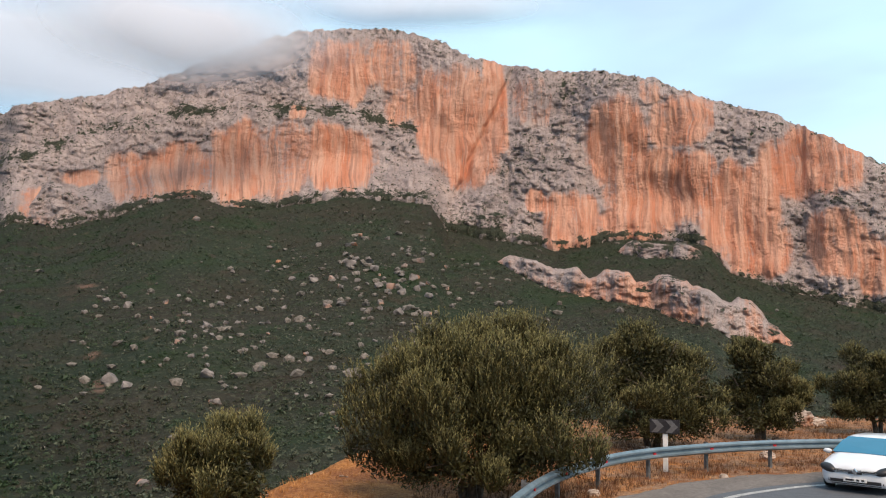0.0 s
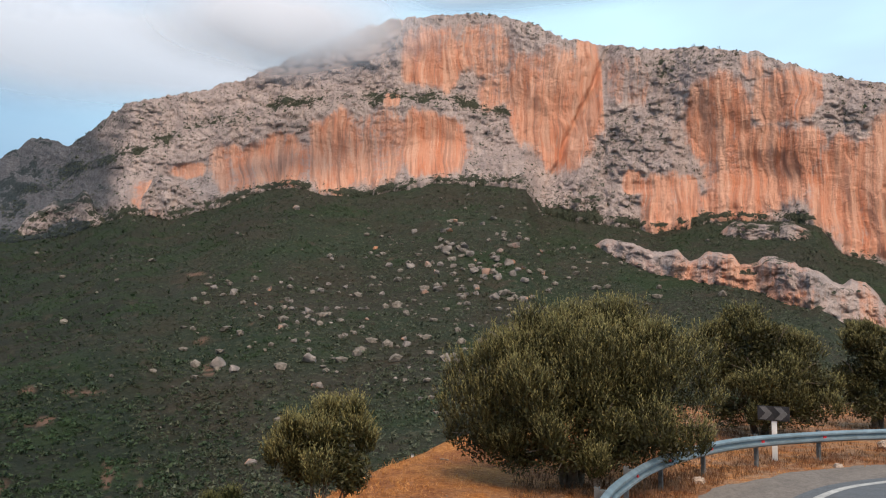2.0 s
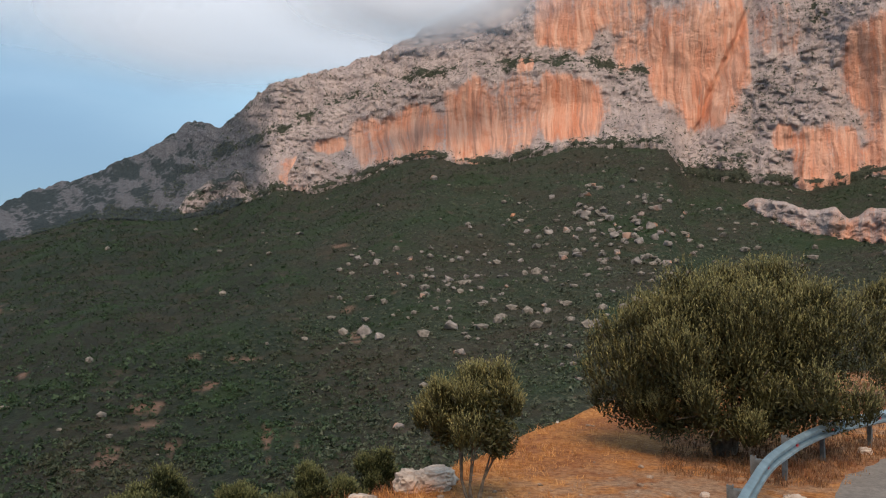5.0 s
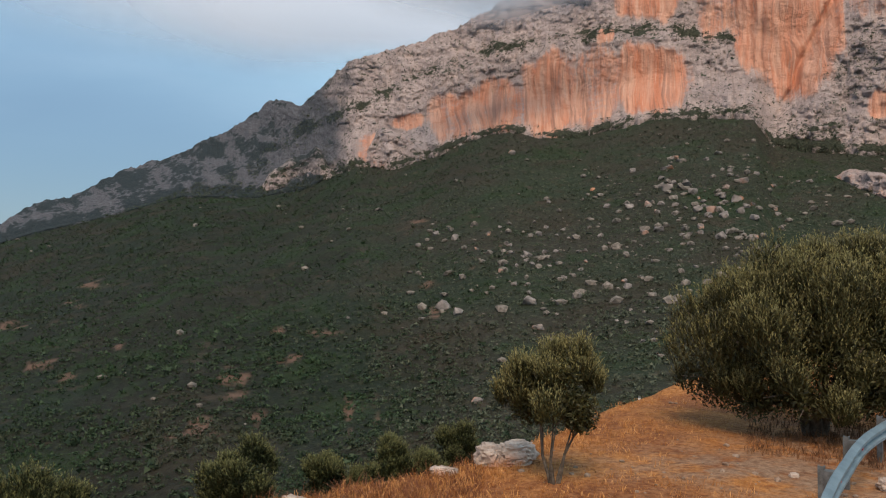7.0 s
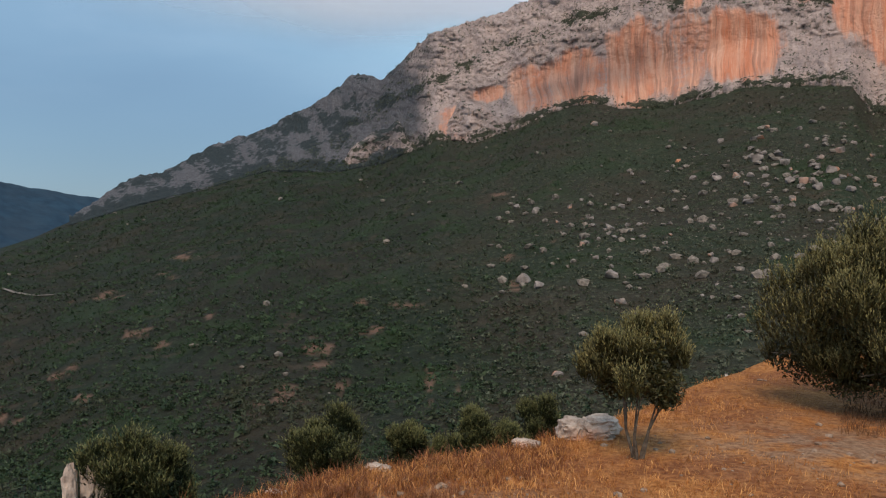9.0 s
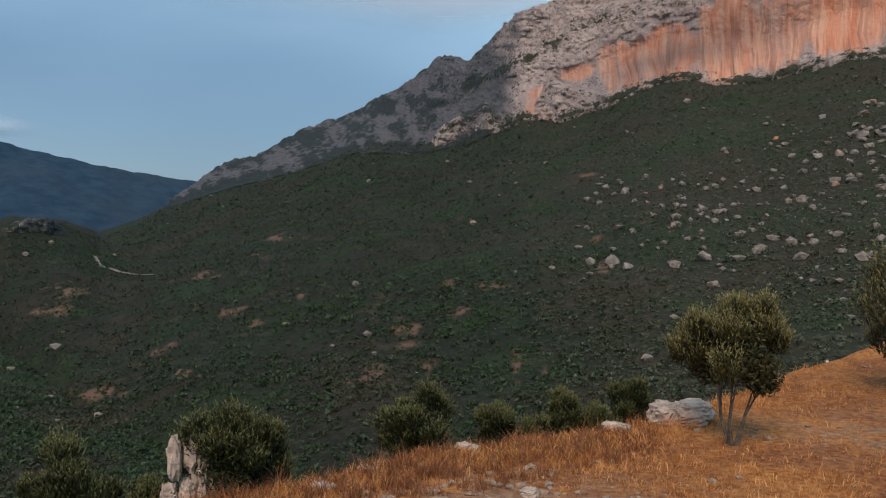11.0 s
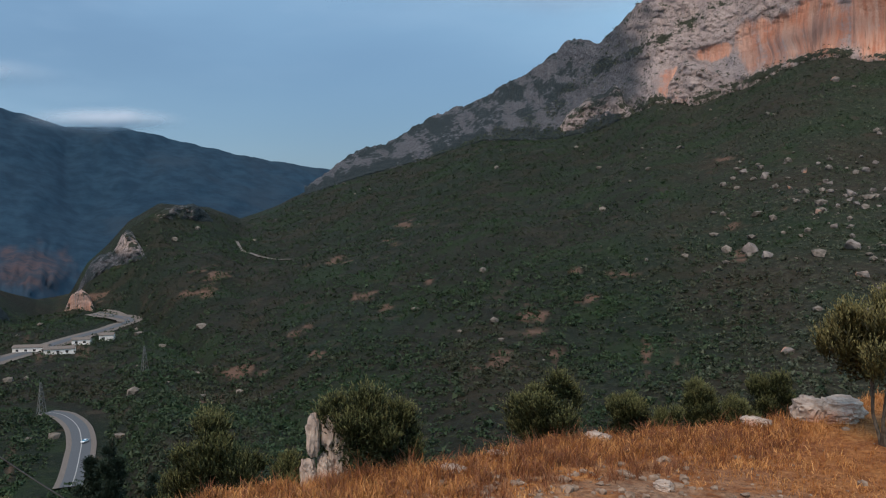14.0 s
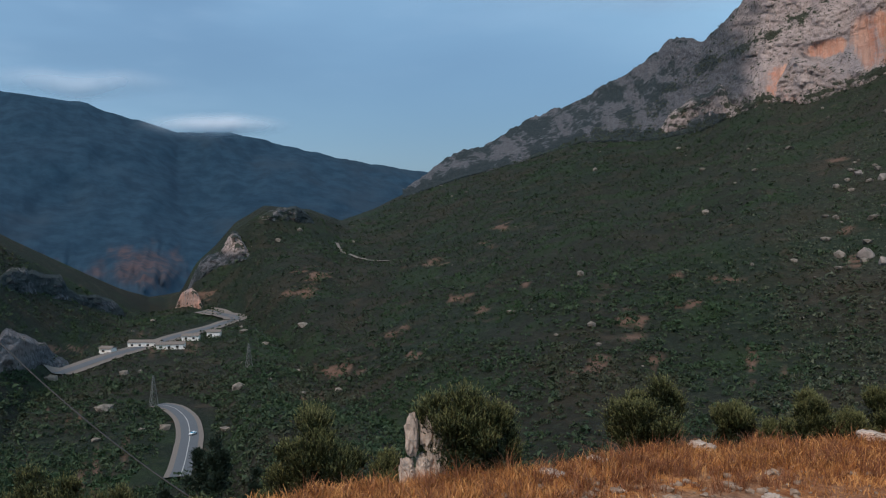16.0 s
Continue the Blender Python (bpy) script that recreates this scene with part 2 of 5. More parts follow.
WHITE = plain("white_paint", (0.66, 0.66, 0.65), (0.82, 0.82, 0.81), 5.0, 0.5)
BLACK = plain("black_paint", (0.02, 0.02, 0.022), (0.04, 0.04, 0.045), 8.0, 0.5)
GREYSIGN = plain("grey_sign_film", (0.10, 0.10, 0.105), (0.15, 0.15, 0.155), 8.0, 0.5)


# ---- shape helpers ----
def lattice(ix, iy, iz, seed):
    h = (ix * 374761393 + iy * 668265263 + iz * 2147483647 + seed * 974634777) & 0xFFFFFFFF
    h = ((h ^ (h >> 13)) * 1274126177) & 0xFFFFFFFF
    return ((h ^ (h >> 16)) & 0xFFFF) / 65535.0


def vnoise(x, y, z=0.0, seed=0, octaves=3, gain=0.5):
    """Smooth noise from -1 to 1 over numpy arrays."""
    x, y, z = np.broadcast_arrays(np.asarray(x, float), np.asarray(y, float), np.asarray(z, float))
    out, amp, total = np.zeros(x.shape), 1.0, 0.0
    for o in range(octaves):
        fx, fy, fz = np.floor(x), np.floor(y), np.floor(z)
        ix, iy, iz = (v.astype(np.int64) for v in (fx, fy, fz))
        u, v, t = (q * q * (3 - 2 * q) for q in (x - fx, y - fy, z - fz))
        val = 0
        for i in (0, 1):
            for j in (0, 1):
                for m in (0, 1):
                    val = val + (u if i else 1 - u) * (v if j else 1 - v) * (t if m else 1 - t) * lattice(ix + i, iy + j, iz + m, seed + 17 * o)
        out, total = out + amp * (2 * val - 1), total + amp
        x, y, z, amp = x * 2.03 + 5.1, y * 2.03 + 3.7, z * 2.03 + 1.3, amp * gain
    return out / total


def step(x, lo, hi):
    q = np.clip((np.asarray(x, float) - lo) / (hi - lo), 0, 1)
    return q * q * (3 - 2 * q)


def knots(table, x):
    t = np.array(table, float).reshape(-1, 2)
    t = t[np.argsort(t[:, 0])]
    return np.interp(x, t[:, 0], t[:, 1])


def polar(a, r, z):
    return np.stack([r * np.sin(np.radians(a)), r * np.cos(np.radians(a)), z], -1)


def mesh_from(name, verts, faces, mats, index=None, smooth=False, attrs=None):
    me = bpy.data.meshes.new(name)
    verts, faces = np.asarray(verts, np.float32).reshape(-1, 3), np.asarray(faces, np.int32)
    n = faces.shape[1]
    me.vertices.add(len(verts))
    me.vertices.foreach_set("co", verts.ravel())
    me.loops.add(faces.size)
    me.loops.foreach_set("vertex_index", faces.ravel())
    me.polygons.add(len(faces))
    me.polygons.foreach_set("loop_start", np.arange(0, faces.size, n, dtype=np.int32))
    me.polygons.foreach_set("loop_total", np.full(len(faces), n, np.int32))
    for m in mats:
        me.materials.append(m)
    if index is not None:
        me.polygons.foreach_set("material_index", np.asarray(index, np.int32))
    me.polygons.foreach_set("use_smooth", np.full(len(faces), smooth))
    for key, val in (attrs or {}).items():
        me.attributes.new(key, "FLOAT", "POINT").data.foreach_set("value", np.asarray(val, np.float32).ravel())
    me.update(calc_edges=True)
    me.validate()
    return me


def sheet(na, nr):
    """Quads of a grid of na columns by nr rows, row index fastest."""
    i, j = np.meshgrid(np.arange(na - 1), np.arange(nr - 1), indexing="ij")
    p = (i * nr + j).ravel()
    return np.stack([p, p + nr, p + nr + 1, p + 1], 1)


def part(name, bm, mat, parent, label="", smooth=False):
    """One bmesh as one mesh object under its thing."""
    me = bpy.data.meshes.new(name)
    bm.to_mesh(me)
    bm.free()
    me.materials.append(mat)
    if smooth:
        for p in me.polygons:
            p.use_smooth = True
    ob = new(name, me)
    ob.parent = parent
    return tagged(ob, label)


def box(bm, lo, hi, m=None, bevel=0.0):
    r = bmesh.ops.create_cube(bm, size=1.0)
    s = [h - l for l, h in zip(lo, hi)]
    c = [(h + l) / 2 for l, h in zip(lo, hi)]
    mm = Matrix.Translation(c) @ Matrix.Diagonal((*s, 1))
    bmesh.ops.transform(bm, matrix=(m @ mm) if m else mm, verts=r["verts"])
    if bevel:
        edges = list({e for v in r["verts"] for e in v.link_edges})
        bmesh.ops.bevel(bm, geom=edges, offset=bevel, segments=2, affect="EDGES")
    return r["verts"]


def tube(bm, pts, radii, sides=8):
    """A tapered tube along points."""
    pts = [Vector(p) for p in pts]
    rings = []
    for i, p in enumerate(pts):
        d = (pts[min(i + 1, len(pts) - 1)] - pts[max(i - 1, 0)]).normalized()
        q = d.to_track_quat("Z", "Y")
        rings.append([bm.verts.new(p + q @ Vector((radii[i] * math.cos(t), radii[i] * math.sin(t), 0))) for t in (2 * math.pi * s / sides for s in range(sides))])
    for a, b in zip(rings, rings[1:]):
        for s in range(sides):
            bm.faces.new((a[s], a[(s + 1) % sides], b[(s + 1) % sides], b[s]))
    bm.faces.new(rings[0][::-1])
    bm.faces.new(rings[-1])


# ---- the lie of the land: azimuth from straight ahead, in degrees ----
EDGE = [-180, 60, -120, 30, -95, 9, -77, 9, -60, 9.0, -53, 9.2, -45, 9.6, -36, 10.7, -30, 11.4, -25, 12.1, -19, 12.7, -14, 15.5, -8, 20.6, -4, 25, 5, 32, 15, 37, 28, 42, 45, 60, 180, 60]
FOOT_R = [-180, 300, -95, 300, -78, 330, -70, 700, -67, 720, -63, 690, -58, 400, -52, 260, -40, 200, -20, 185, 40, 185, 180, 300]
FOOT_Z = [-180, -30, -110, -60, -75, -83, -63, -83, -58, -80, -52, -72, -40, -62, -20, -58, 40, -55, 90, -30, 180, -30]
BASE_R = [-180, 900, -110, 620, -80, 620, -71, 780, -68, 900, -66, 860, -62, 880, -57, 1000, -52, 1300, -40, 1250, -28, 1000, -10, 900, 10, 850, 28, 800, 40, 800, 180, 900]
BASE_E = [-180, 2, -110, 6, -95, 6, -84, 1.2, -77.5, -2.1, -75.7, -3.2, -71, -5.9, -69, -6.6, -67, -6.3, -66, -4.2, -64.7, -2.8, -63.4, -1.1, -61.5, 0.2, -58.4, 0.0, -56.3, -0.9, -54, 0.0, -52, 1.1, -48.2, 2.4,
          -44.4, 3.4, -39.5, 4.9, -34.8, 4.9, -31.7, 5.5, -28, 7.2, -25.6, 7.0, -22.5, 7.9, -20, 9.0, -17.3, 9.6, -15.2, 9.1, -12.4, 9.0, -7.4, 10.1]
BASE_E2 = [-7.3, 10.1, -1, 9.9, 0.2, 7.9, 7.8, 6.8, 12.4, 7.4, 17.9, 7.0, 19.3, 4.9, 22.7, 3.6, 28.4, 2.3, 40, 0.5, 90, 2, 180, 2]
CREST = [-52, 1.6, -50.1, 2.9, -49, 3.8, -46.1, 4.8, -43.5, 6.3, -39.3, 7.8, -35.5, 10.0, -34.0, 11.3, -32.9, 11.5, -31.8, 11.1, -28.3, 14.2, -24.3, 15.3, -21, 16.4, -16, 19.0, -10.9, 20.9, -4.1, 21.5, -0.8, 20.9, 2.3, 19.5, 7.8, 18.7,
         13.3, 18.3, 19.2, 16.0, 22.6, 14.9, 25.7, 13.2, 28.8, 11.2, 35, 7.5, 42, 4]


def edge_r(a):
    """Distance of the ragged terrace brink."""
    return knots(EDGE, a) + 0.28 * vnoise(np.asarray(a) / 2.2, 0, 0, 27, 3)


def base_e(a):
    return knots(BASE_E + BASE_E2, a)


def height(a, r):
    """Ground height at azimuth a and distance r, both numpy arrays."""
    a, r = np.broadcast_arrays(np.asarray(a, float), np.asarray(r, float))
    e, fr, fz, br = edge_r(a), knots(FOOT_R, a), knots(FOOT_Z, a), knots(BASE_R, a)
    bz = EYE + br * np.tan(np.radians(base_e(a)))
    vale = step(-a, 61, 65)
    mr, mz = fr + 0.45 * (br - fr), fz + (bz - fz) * (0.42 - 0.07 * step(a, -70, -50))
    near = np.where(vale > 0, e + 70 + vale * 130, np.minimum(e + 70, fr * 0.8))
    rs = [0 * e, e, e + 2.5, e + 20, near + 10, fr, mr, br, br + 400]
    zs = [0 * e, 0 * e - 0.1, 0 * e - 2.2, 0 * e - 11, fz * (0.72 + 0.25 * vale), fz, mz, bz, bz + 20]
    z = zs[0].copy()
    for i in range(len(rs) - 1):
        q = np.clip((r - rs[i]) / (rs[i + 1] - rs[i]), 0, 1)
        z = np.where(r >= rs[i], zs[i] + q * (zs[i + 1] - zs[i]), z)
    x, y = r * np.sin(np.radians(a)), r * np.cos(np.radians(a))
    wild = step(r, e + 5, e + 120) * (1 - 0.75 * step(r, br * 0.85, br))
    flat = 1 - 0.85 * step(a, -62, -66) * step(r, 230, 280) * (1 - step(r, 640, 760))
    z = z + wild * flat * (9 * vnoise(x / 150, y / 150, 0, 3, 3) + 1.6 * vnoise(x / 28, y / 28, 0, 9, 3))
    tame = (1 - step(r, e - 1, e + 2)) * step(r, 3, 7) * (1 - on_road(x, y))
    return z + tame * (0.10 * vnoise(x / 2.5, y / 2.5, 0, 5, 3) + 0.03)


# the road fills the inside of a sharp bend
def on_road(x, y):
    d = np.hypot(x - 10.6, y - 10.4)
    return 1 - step(d, 10.6, 11.8)


def thicket(a, x, y):
    """Where dense dark thicket takes over from open stony scrub; its dark tone also paints the shade there."""
    return step(-a + 9 * vnoise(x / 70, y / 70, 0, 25, 3), 14, 38)


def terrain():
    a = np.concatenate([np.arange(-180, -84, 3.0), np.arange(-84, 38, 0.19), np.linspace(38, 180, 48)])
    e, fr, br = edge_r(a), knots(FOOT_R, a), knots(BASE_R, a)
    u = np.concatenate([np.linspace(0, 1, 46)[:-1], np.linspace(1, 2, 8)[:-1], np.linspace(2, 3, 24)[:-1], np.linspace(3, 4, 170), [4.1, 4.4]])
    marks = np.stack([0 * e + 0.02, e, e + 20, fr, br, br + 300], 0)
    r = np.stack([np.interp(u, [0, 1, 2, 3, 4, 5], marks[:, i]) for i in range(len(a))], 0)
    aa = np.repeat(a[:, None], len(u), 1)
    z = height(aa, r)
    p = polar(aa, r, z)
    faces = sheet(len(a), len(u))
    mid = np.tile(np.arange(len(u) - 1), len(a) - 1)
    # stony strip by the barrier's end, bare red soil patches on the slope
    x, y = p[..., 0], p[..., 1]
    stony = np.exp(-((x + 0.3) / 2.6) ** 2 - ((y - 12.8) / 1.1) ** 2) + np.exp(-((x + 3.5) / 3.3) ** 2 - ((y - 7.5) / 1.4) ** 2)
    stony = stony + 0.9 * step(y, 15.8, 18.0) * step(x, 1.8, 3.6) + 0.8 * np.exp(-((x - 1.0) ** 2 + (y - 15.0) ** 2) / 6)
    patch = np.zeros(z.shape)
    for pa, pe, wa, we in BARE:
        el = np.degrees(np.arctan2(z - EYE, r))
        patch = np.maximum(patch, np.exp(-(((aa - pa) / wa) ** 2 + ((el - pe) / we) ** 2) * 1.5))
    patch = np.where(r > 60, step(patch + 1.1 * vnoise(x / 9, y / 9, 0, 21, 4), 0.6, 1.0) * 0.85, 0)
    bare = np.where(r > 60, patch, np.clip(stony, 0, 1))
    me = mesh_from("ground", p, faces, [DRY, SCRUB], (mid >= 49).astype(int), True, {"bare": bare, "lush": thicket(aa, x, y)})
    return tagged(new("ground", me), "dry grass terrace falling to a dark scrub-covered valley and slope", "ground", kind="structure")


BARE = [(-36.5, -7.5, 2.0, 0.8), (-34.8, -9.8, 1.2, 0.5), (-33, -6.2, 2.2, 0.5), (-22.5, -3.0, 1.0, 0.7), (-59, -12.4, 3.0, 0.6), (-56.5, -10.8, 2.0, 0.6), (-28.5, -9.5, 0.4, 1.6), (-58, -4.2, 1.4, 0.6), (-66, -5.6, 1.6, 0.7),
        (-68, -8.8, 3.5, 0.5), (-74.5, -8.6, 2.0, 0.5), (-70, -15.2, 2.2, 0.4), (-73.5, -13.0, 1.4, 0.4), (-50, -3.5, 1.2, 0.25), (-45, -1.0, 0.8, 0.3), (-48, -6, 1.2, 0.4), (-43, -5.0, 1.0, 0.3), (-24, 3.3, 1.2, 0.4), (-73.2, -17.0, 2.2, 0.5), (-52, -8, 1.5, 0.4), (-40, -11, 1.8, 0.5), (-30, -4.5, 1.2, 0.3), (-19, -7, 1.0, 0.4)]
BARE += [(-36.1, -8.4, 1.6, 0.6), (-38.7, -10.4, 1.5, 0.9), (-33.3, -4.3, 1.0, 0.4), (-57.4, -4.2, 1.0, 0.35), (-59.2, -5.5, 1.4, 0.5), (-46.2, -2.1, 1.0, 0.25), (-49.7, -3.3, 0.9, 0.3), (-58.1, -12.7, 1.6, 0.6), (-54.9, -11.2, 1.2, 0.6), (-46.6, -6.8, 0.9, 0.3), (-26.5, -10.3, 0.4, 0.9),
         (-23.2, -1.2, 0.7, 0.5), (-52.9, -8.4, 0.7, 0.4), (-51.3, -9.9, 0.7, 0.4), (-68.9, -15.1, 1.5, 0.4), (-72.1, -15.9, 1.5, 0.4), (-75.0, -12.6, 0.8, 0.35)]


def smear(v, n):
    """Running mean along the first axis."""
    pad = np.pad(v, ((n, n), (0, 0)), mode="edge")
    c = np.cumsum(np.concatenate([np.zeros((1, v.shape[1])), pad]), 0)
    return (c[2 * n + 1:] - c[:-2 * n - 1]) / (2 * n + 1)


def crease(x, y, z, seed, octaves):
    """Noise with sharp valleys, 0 in the creases, 1 on the swells."""
    return np.abs(vnoise(x, y, z, seed, octaves, 0.55)) * 2.2


def steep(aa, el, ragged):
    """Where bare steep walls stand, 0 to 1."""
    ba = aa + ragged * (0.55 * vnoise(aa / 1.5, el / 4, 0, 91, 4) + 0.30 * vnoise(aa / 0.35, el / 2.5, 0, 92, 3))
    be = el + ragged * (0.7 * vnoise(aa / 1.3, el / 3, 0, 93, 4))
    wall = np.zeros(aa.shape)
    for oa, oe, wa, we, s in WALLS:
        q = np.abs((ba - oa) / (1.12 * wa)) ** 2.6 + np.abs((be - oe) / (1.12 * we)) ** 2.6
        wall = np.maximum(wall, s * (1 - step(q, 0.25, 1.5)))
    return np.clip(wall * (0.90 + 0.26 * ragged * vnoise(aa / 1.6, el / 2.2, 0, 94, 4)), 0, 1)


def mountain():
    a = np.arange(-52, 42.01, 0.075)
    h = np.linspace(0, 1, 260)
    base = base_e(a)[:, None]
    top = knots(CREST, a) + 0.20 * vnoise(a * 1.3, 0, 0, 31, 4) + 0.16 * vnoise(a * 5, 0, 0, 33, 4)
    top = np.maximum(top, base_e(a) + 0.4)
    low = base_e(a) - 1.5
    aa = np.repeat(a[:, None], len(h), 1)
    el = low[:, None] + (top - low)[:, None] * h[None]
    ledge = knots(LEDGE, a)[:, None] + 0.35 * vnoise(aa / 1.3, 0, 0, 38, 3)
    frac = np.clip((el - base) / np.maximum(top[:, None] - base, 3), 0, 1)
    above = step(el - base, 0.0, 3.0)
    bench = np.exp(-((el - ledge) / 0.55) ** 2) * step(-aa, -1, 3)
    # walls stand steep, slabs lean back, the scrub bench recedes, the crest rounds off
    rate = 1.2 + 6.5 * (1 - steep(aa, el, 0.4)) + 22 * bench + 14 * step(frac, 0.86, 1.0)
    rise = np.gradient(el, axis=1)
    back = smear(np.cumsum(rate * rise * above, 1), 8)
    toe = -20 + 22 * vnoise(aa / 1.1, el / 6, 0, 35, 4)
    r = knots(BASE_R, a)[:, None] + toe * (1 - 0.7 * above) + back
    cut = 4.7 - (18.6 - el) * 0.47 + 0.35 * vnoise(el / 1.6, aa / 5, 0, 37, 3)
    r = r + above * (42 * (1 - step(aa, cut - 0.15, cut + 1.8)) + 8 * np.exp(-((aa - cut) / 0.22) ** 2))
    r = r + 140 * step(-aa, 27.0, 35) * frac
    for ca, ce, wa, we, d in DENTS:
        r = r + 0.45 * d * np.exp(-(np.abs((aa - ca) / wa) ** 3) - np.abs((el - ce) / we) ** 3)
    S, Z = aa * 15.7, el * 15.7
    S = S + 5 * vnoise(S / 30, Z / 30, 0, 44, 2)
    wall = steep(aa, el, 1.0)
    fluted = 4.4 * crease(S / 11, Z / 70, 0.4, 43, 4) + 4.0 * crease(S / 34, Z / 60, 0.8, 45, 3)
    craggy = 7.5 * crease(S / 26, Z / 24, 0.3, 47, 4) + 4.2 * crease(S / 10, Z / 8, 0.7, 49, 3) + 2.6 * vnoise(S / 90, Z / 11, 0, 53, 3)
    broad = 14 * vnoise(S / 60, Z / 120, 0, 41, 3)
    r = r + above * broad + step(frac, 0, 0.05) * (12 - wall * fluted - (1 - wall) * craggy)
    p = polar(aa, r, EYE + r * np.tan(np.radians(el)))
    # the left ridge in cloud shade: lowered ochre picks the painted dark tone
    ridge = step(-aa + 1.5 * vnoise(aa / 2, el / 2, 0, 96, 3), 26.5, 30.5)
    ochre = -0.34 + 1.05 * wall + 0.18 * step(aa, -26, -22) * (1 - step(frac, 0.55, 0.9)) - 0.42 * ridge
    tufts = 0.5 + vnoise(aa / 1.3, el / 0.8, 0, 39, 4)
    scrub = 0.30 * bench * tufts + (0.26 + 0.30 * vnoise(aa / 1.2, el / 0.9, 0, 95, 4)) * (1 - step(el - base, 0.0, 0.9))
    scrub = scrub + ridge * (0.07 + 0.34 * vnoise(aa / 0.7, el / 0.55, 0, 97, 4) + 0.10 * vnoise(aa / 0.2, el / 0.2, 0, 90, 2))
    scrub = scrub + 0.20 * np.exp(-((aa - 8) / 5) ** 2 - ((el - 17.3) / 0.8) ** 2) * tufts + 0.16 * np.exp(-((aa - 4.5 - (el - 12) * 0.5) / 2.4) ** 2) * (1 - step(el, 13, 17)) * tufts
    scrub = scrub + 0.24 * np.exp(-((aa - 25.6) / 1.8) ** 2 - ((el - 9.3 + 0.45 * (aa - 25.6)) / 0.55) ** 2) * tufts + 0.12 * step(frac, 0.85, 1.0) * tufts - 0.10 * wall
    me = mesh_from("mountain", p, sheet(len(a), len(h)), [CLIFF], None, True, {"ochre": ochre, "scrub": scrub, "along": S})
    # bushes rooted on the benches, slabs and foot of the cliffs
    rng = np.random.default_rng(31)
    want = np.clip(0.12 + 2.0 * scrub, 0, 1) * (1 - wall) * (r < 1250) * step(frac, -0.01, 0.01)
    pick = rng.choice(want.size, 13000, replace=False, p=(want / want.sum()).ravel())
    size = rng.uniform(0.7, 2.0, len(pick)) * (0.8 + 0.8 * rng.random(len(pick)) ** 3)
    leaf_clumps("cliff_bushes", p.reshape(-1, 3)[pick], size, SHRUB, "dark scrub bushes rooted on ledges and slabs of the cliffs", "shrub", 9, 32)
    return tagged(new("mountain", me), "broad grey limestone mountain with ochre-stained cliff walls", "mountain", kind="structure")


LEDGE = [-52, 4, -45, 5.5, -38, 7.5, -32, 9.5, -28, 11.2, -25.5, 12.3, -21.7, 13.8, -18, 15.1, -13.2, 15.5, -9, 15.9, -5.5, 15.5, -2.8, 15.0, 0, 14.8, 42, 14.8]
DENTS = [(-8.2, 18.4, 1.0, 0.9, 14), (15.0, 10.3, 2.2, 1.2, 14), (11, 12.5, 2.0, 2.5, 18), (7.0, 9.6, 0.8, 0.35, 9), (22.0, 8.8, 0.25, 0.18, 9), (26.2, 7.4, 0.35, 0.9, 10), (-0.5, 13.5, 2.4, 2.5, 22), (-7.0, 12.2, 2.0, 1.6, 15), (24.5, 12.5, 2.4, 1.6, 20)]
# steep ochre walls: azimuth, elevation, half width, half height, strength
WALLS = [(-7.7, 18.4, 2.2, 2.0, 1), (-4.1, 19.0, 2.6, 1.7, 0.8), (0.4, 15.9, 2.5, 3.4, 1), (3.3, 16.3, 1.1, 3.4, 1), (1.7, 13.1, 2.0, 2.3, 1), (-3.2, 16.3, 1.6, 1.2, 0.7), (-7.6, 12.6, 2.3, 2.1, 1), (-11.3, 12.3, 1.9, 2.6, 0.75), (-14.3, 11.9, 2.1, 2.5, 0.9),
         (-18.2, 11.2, 1.8, 1.9, 0.9), (-21.0, 10.6, 1.8, 1.7, 0.8), (-24.4, 10.0, 1.3, 0.5, 0.9), (-27.3, 8.3, 1.0, 0.9, 0.9), (-10.5, 15.4, 0.7, 0.5, 0.9)]
WALLS += [(6.2, 16.7, 1.4, 1.6, 0.7), (6.5, 10.0, 1.0, 0.7, 1), (8.9, 8.5, 2.0, 1.9, 1), (12.1, 13.9, 2.1, 2.8, 1), (15.0, 10.7, 3.4, 2.6, 1), (16.4, 15.2, 2.2, 1.7, 0.85), (14.3, 17.1, 1.1, 0.7, 0.8), (20.0, 9.0, 2.5, 2.8, 1), (20.9, 6.4, 2.2, 1.8, 0.95),
          (23.9, 11.7, 2.5, 2.1, 0.95), (25.9, 6.6, 1.7, 2.2, 0.95), (27.7, 5.1, 0.9, 1.9, 0.8), (26.7, 11.5, 1.0, 1.5, 0.9), (13.1, 8.1, 2.3, 1.2, 0.8)]

ground = terrain()


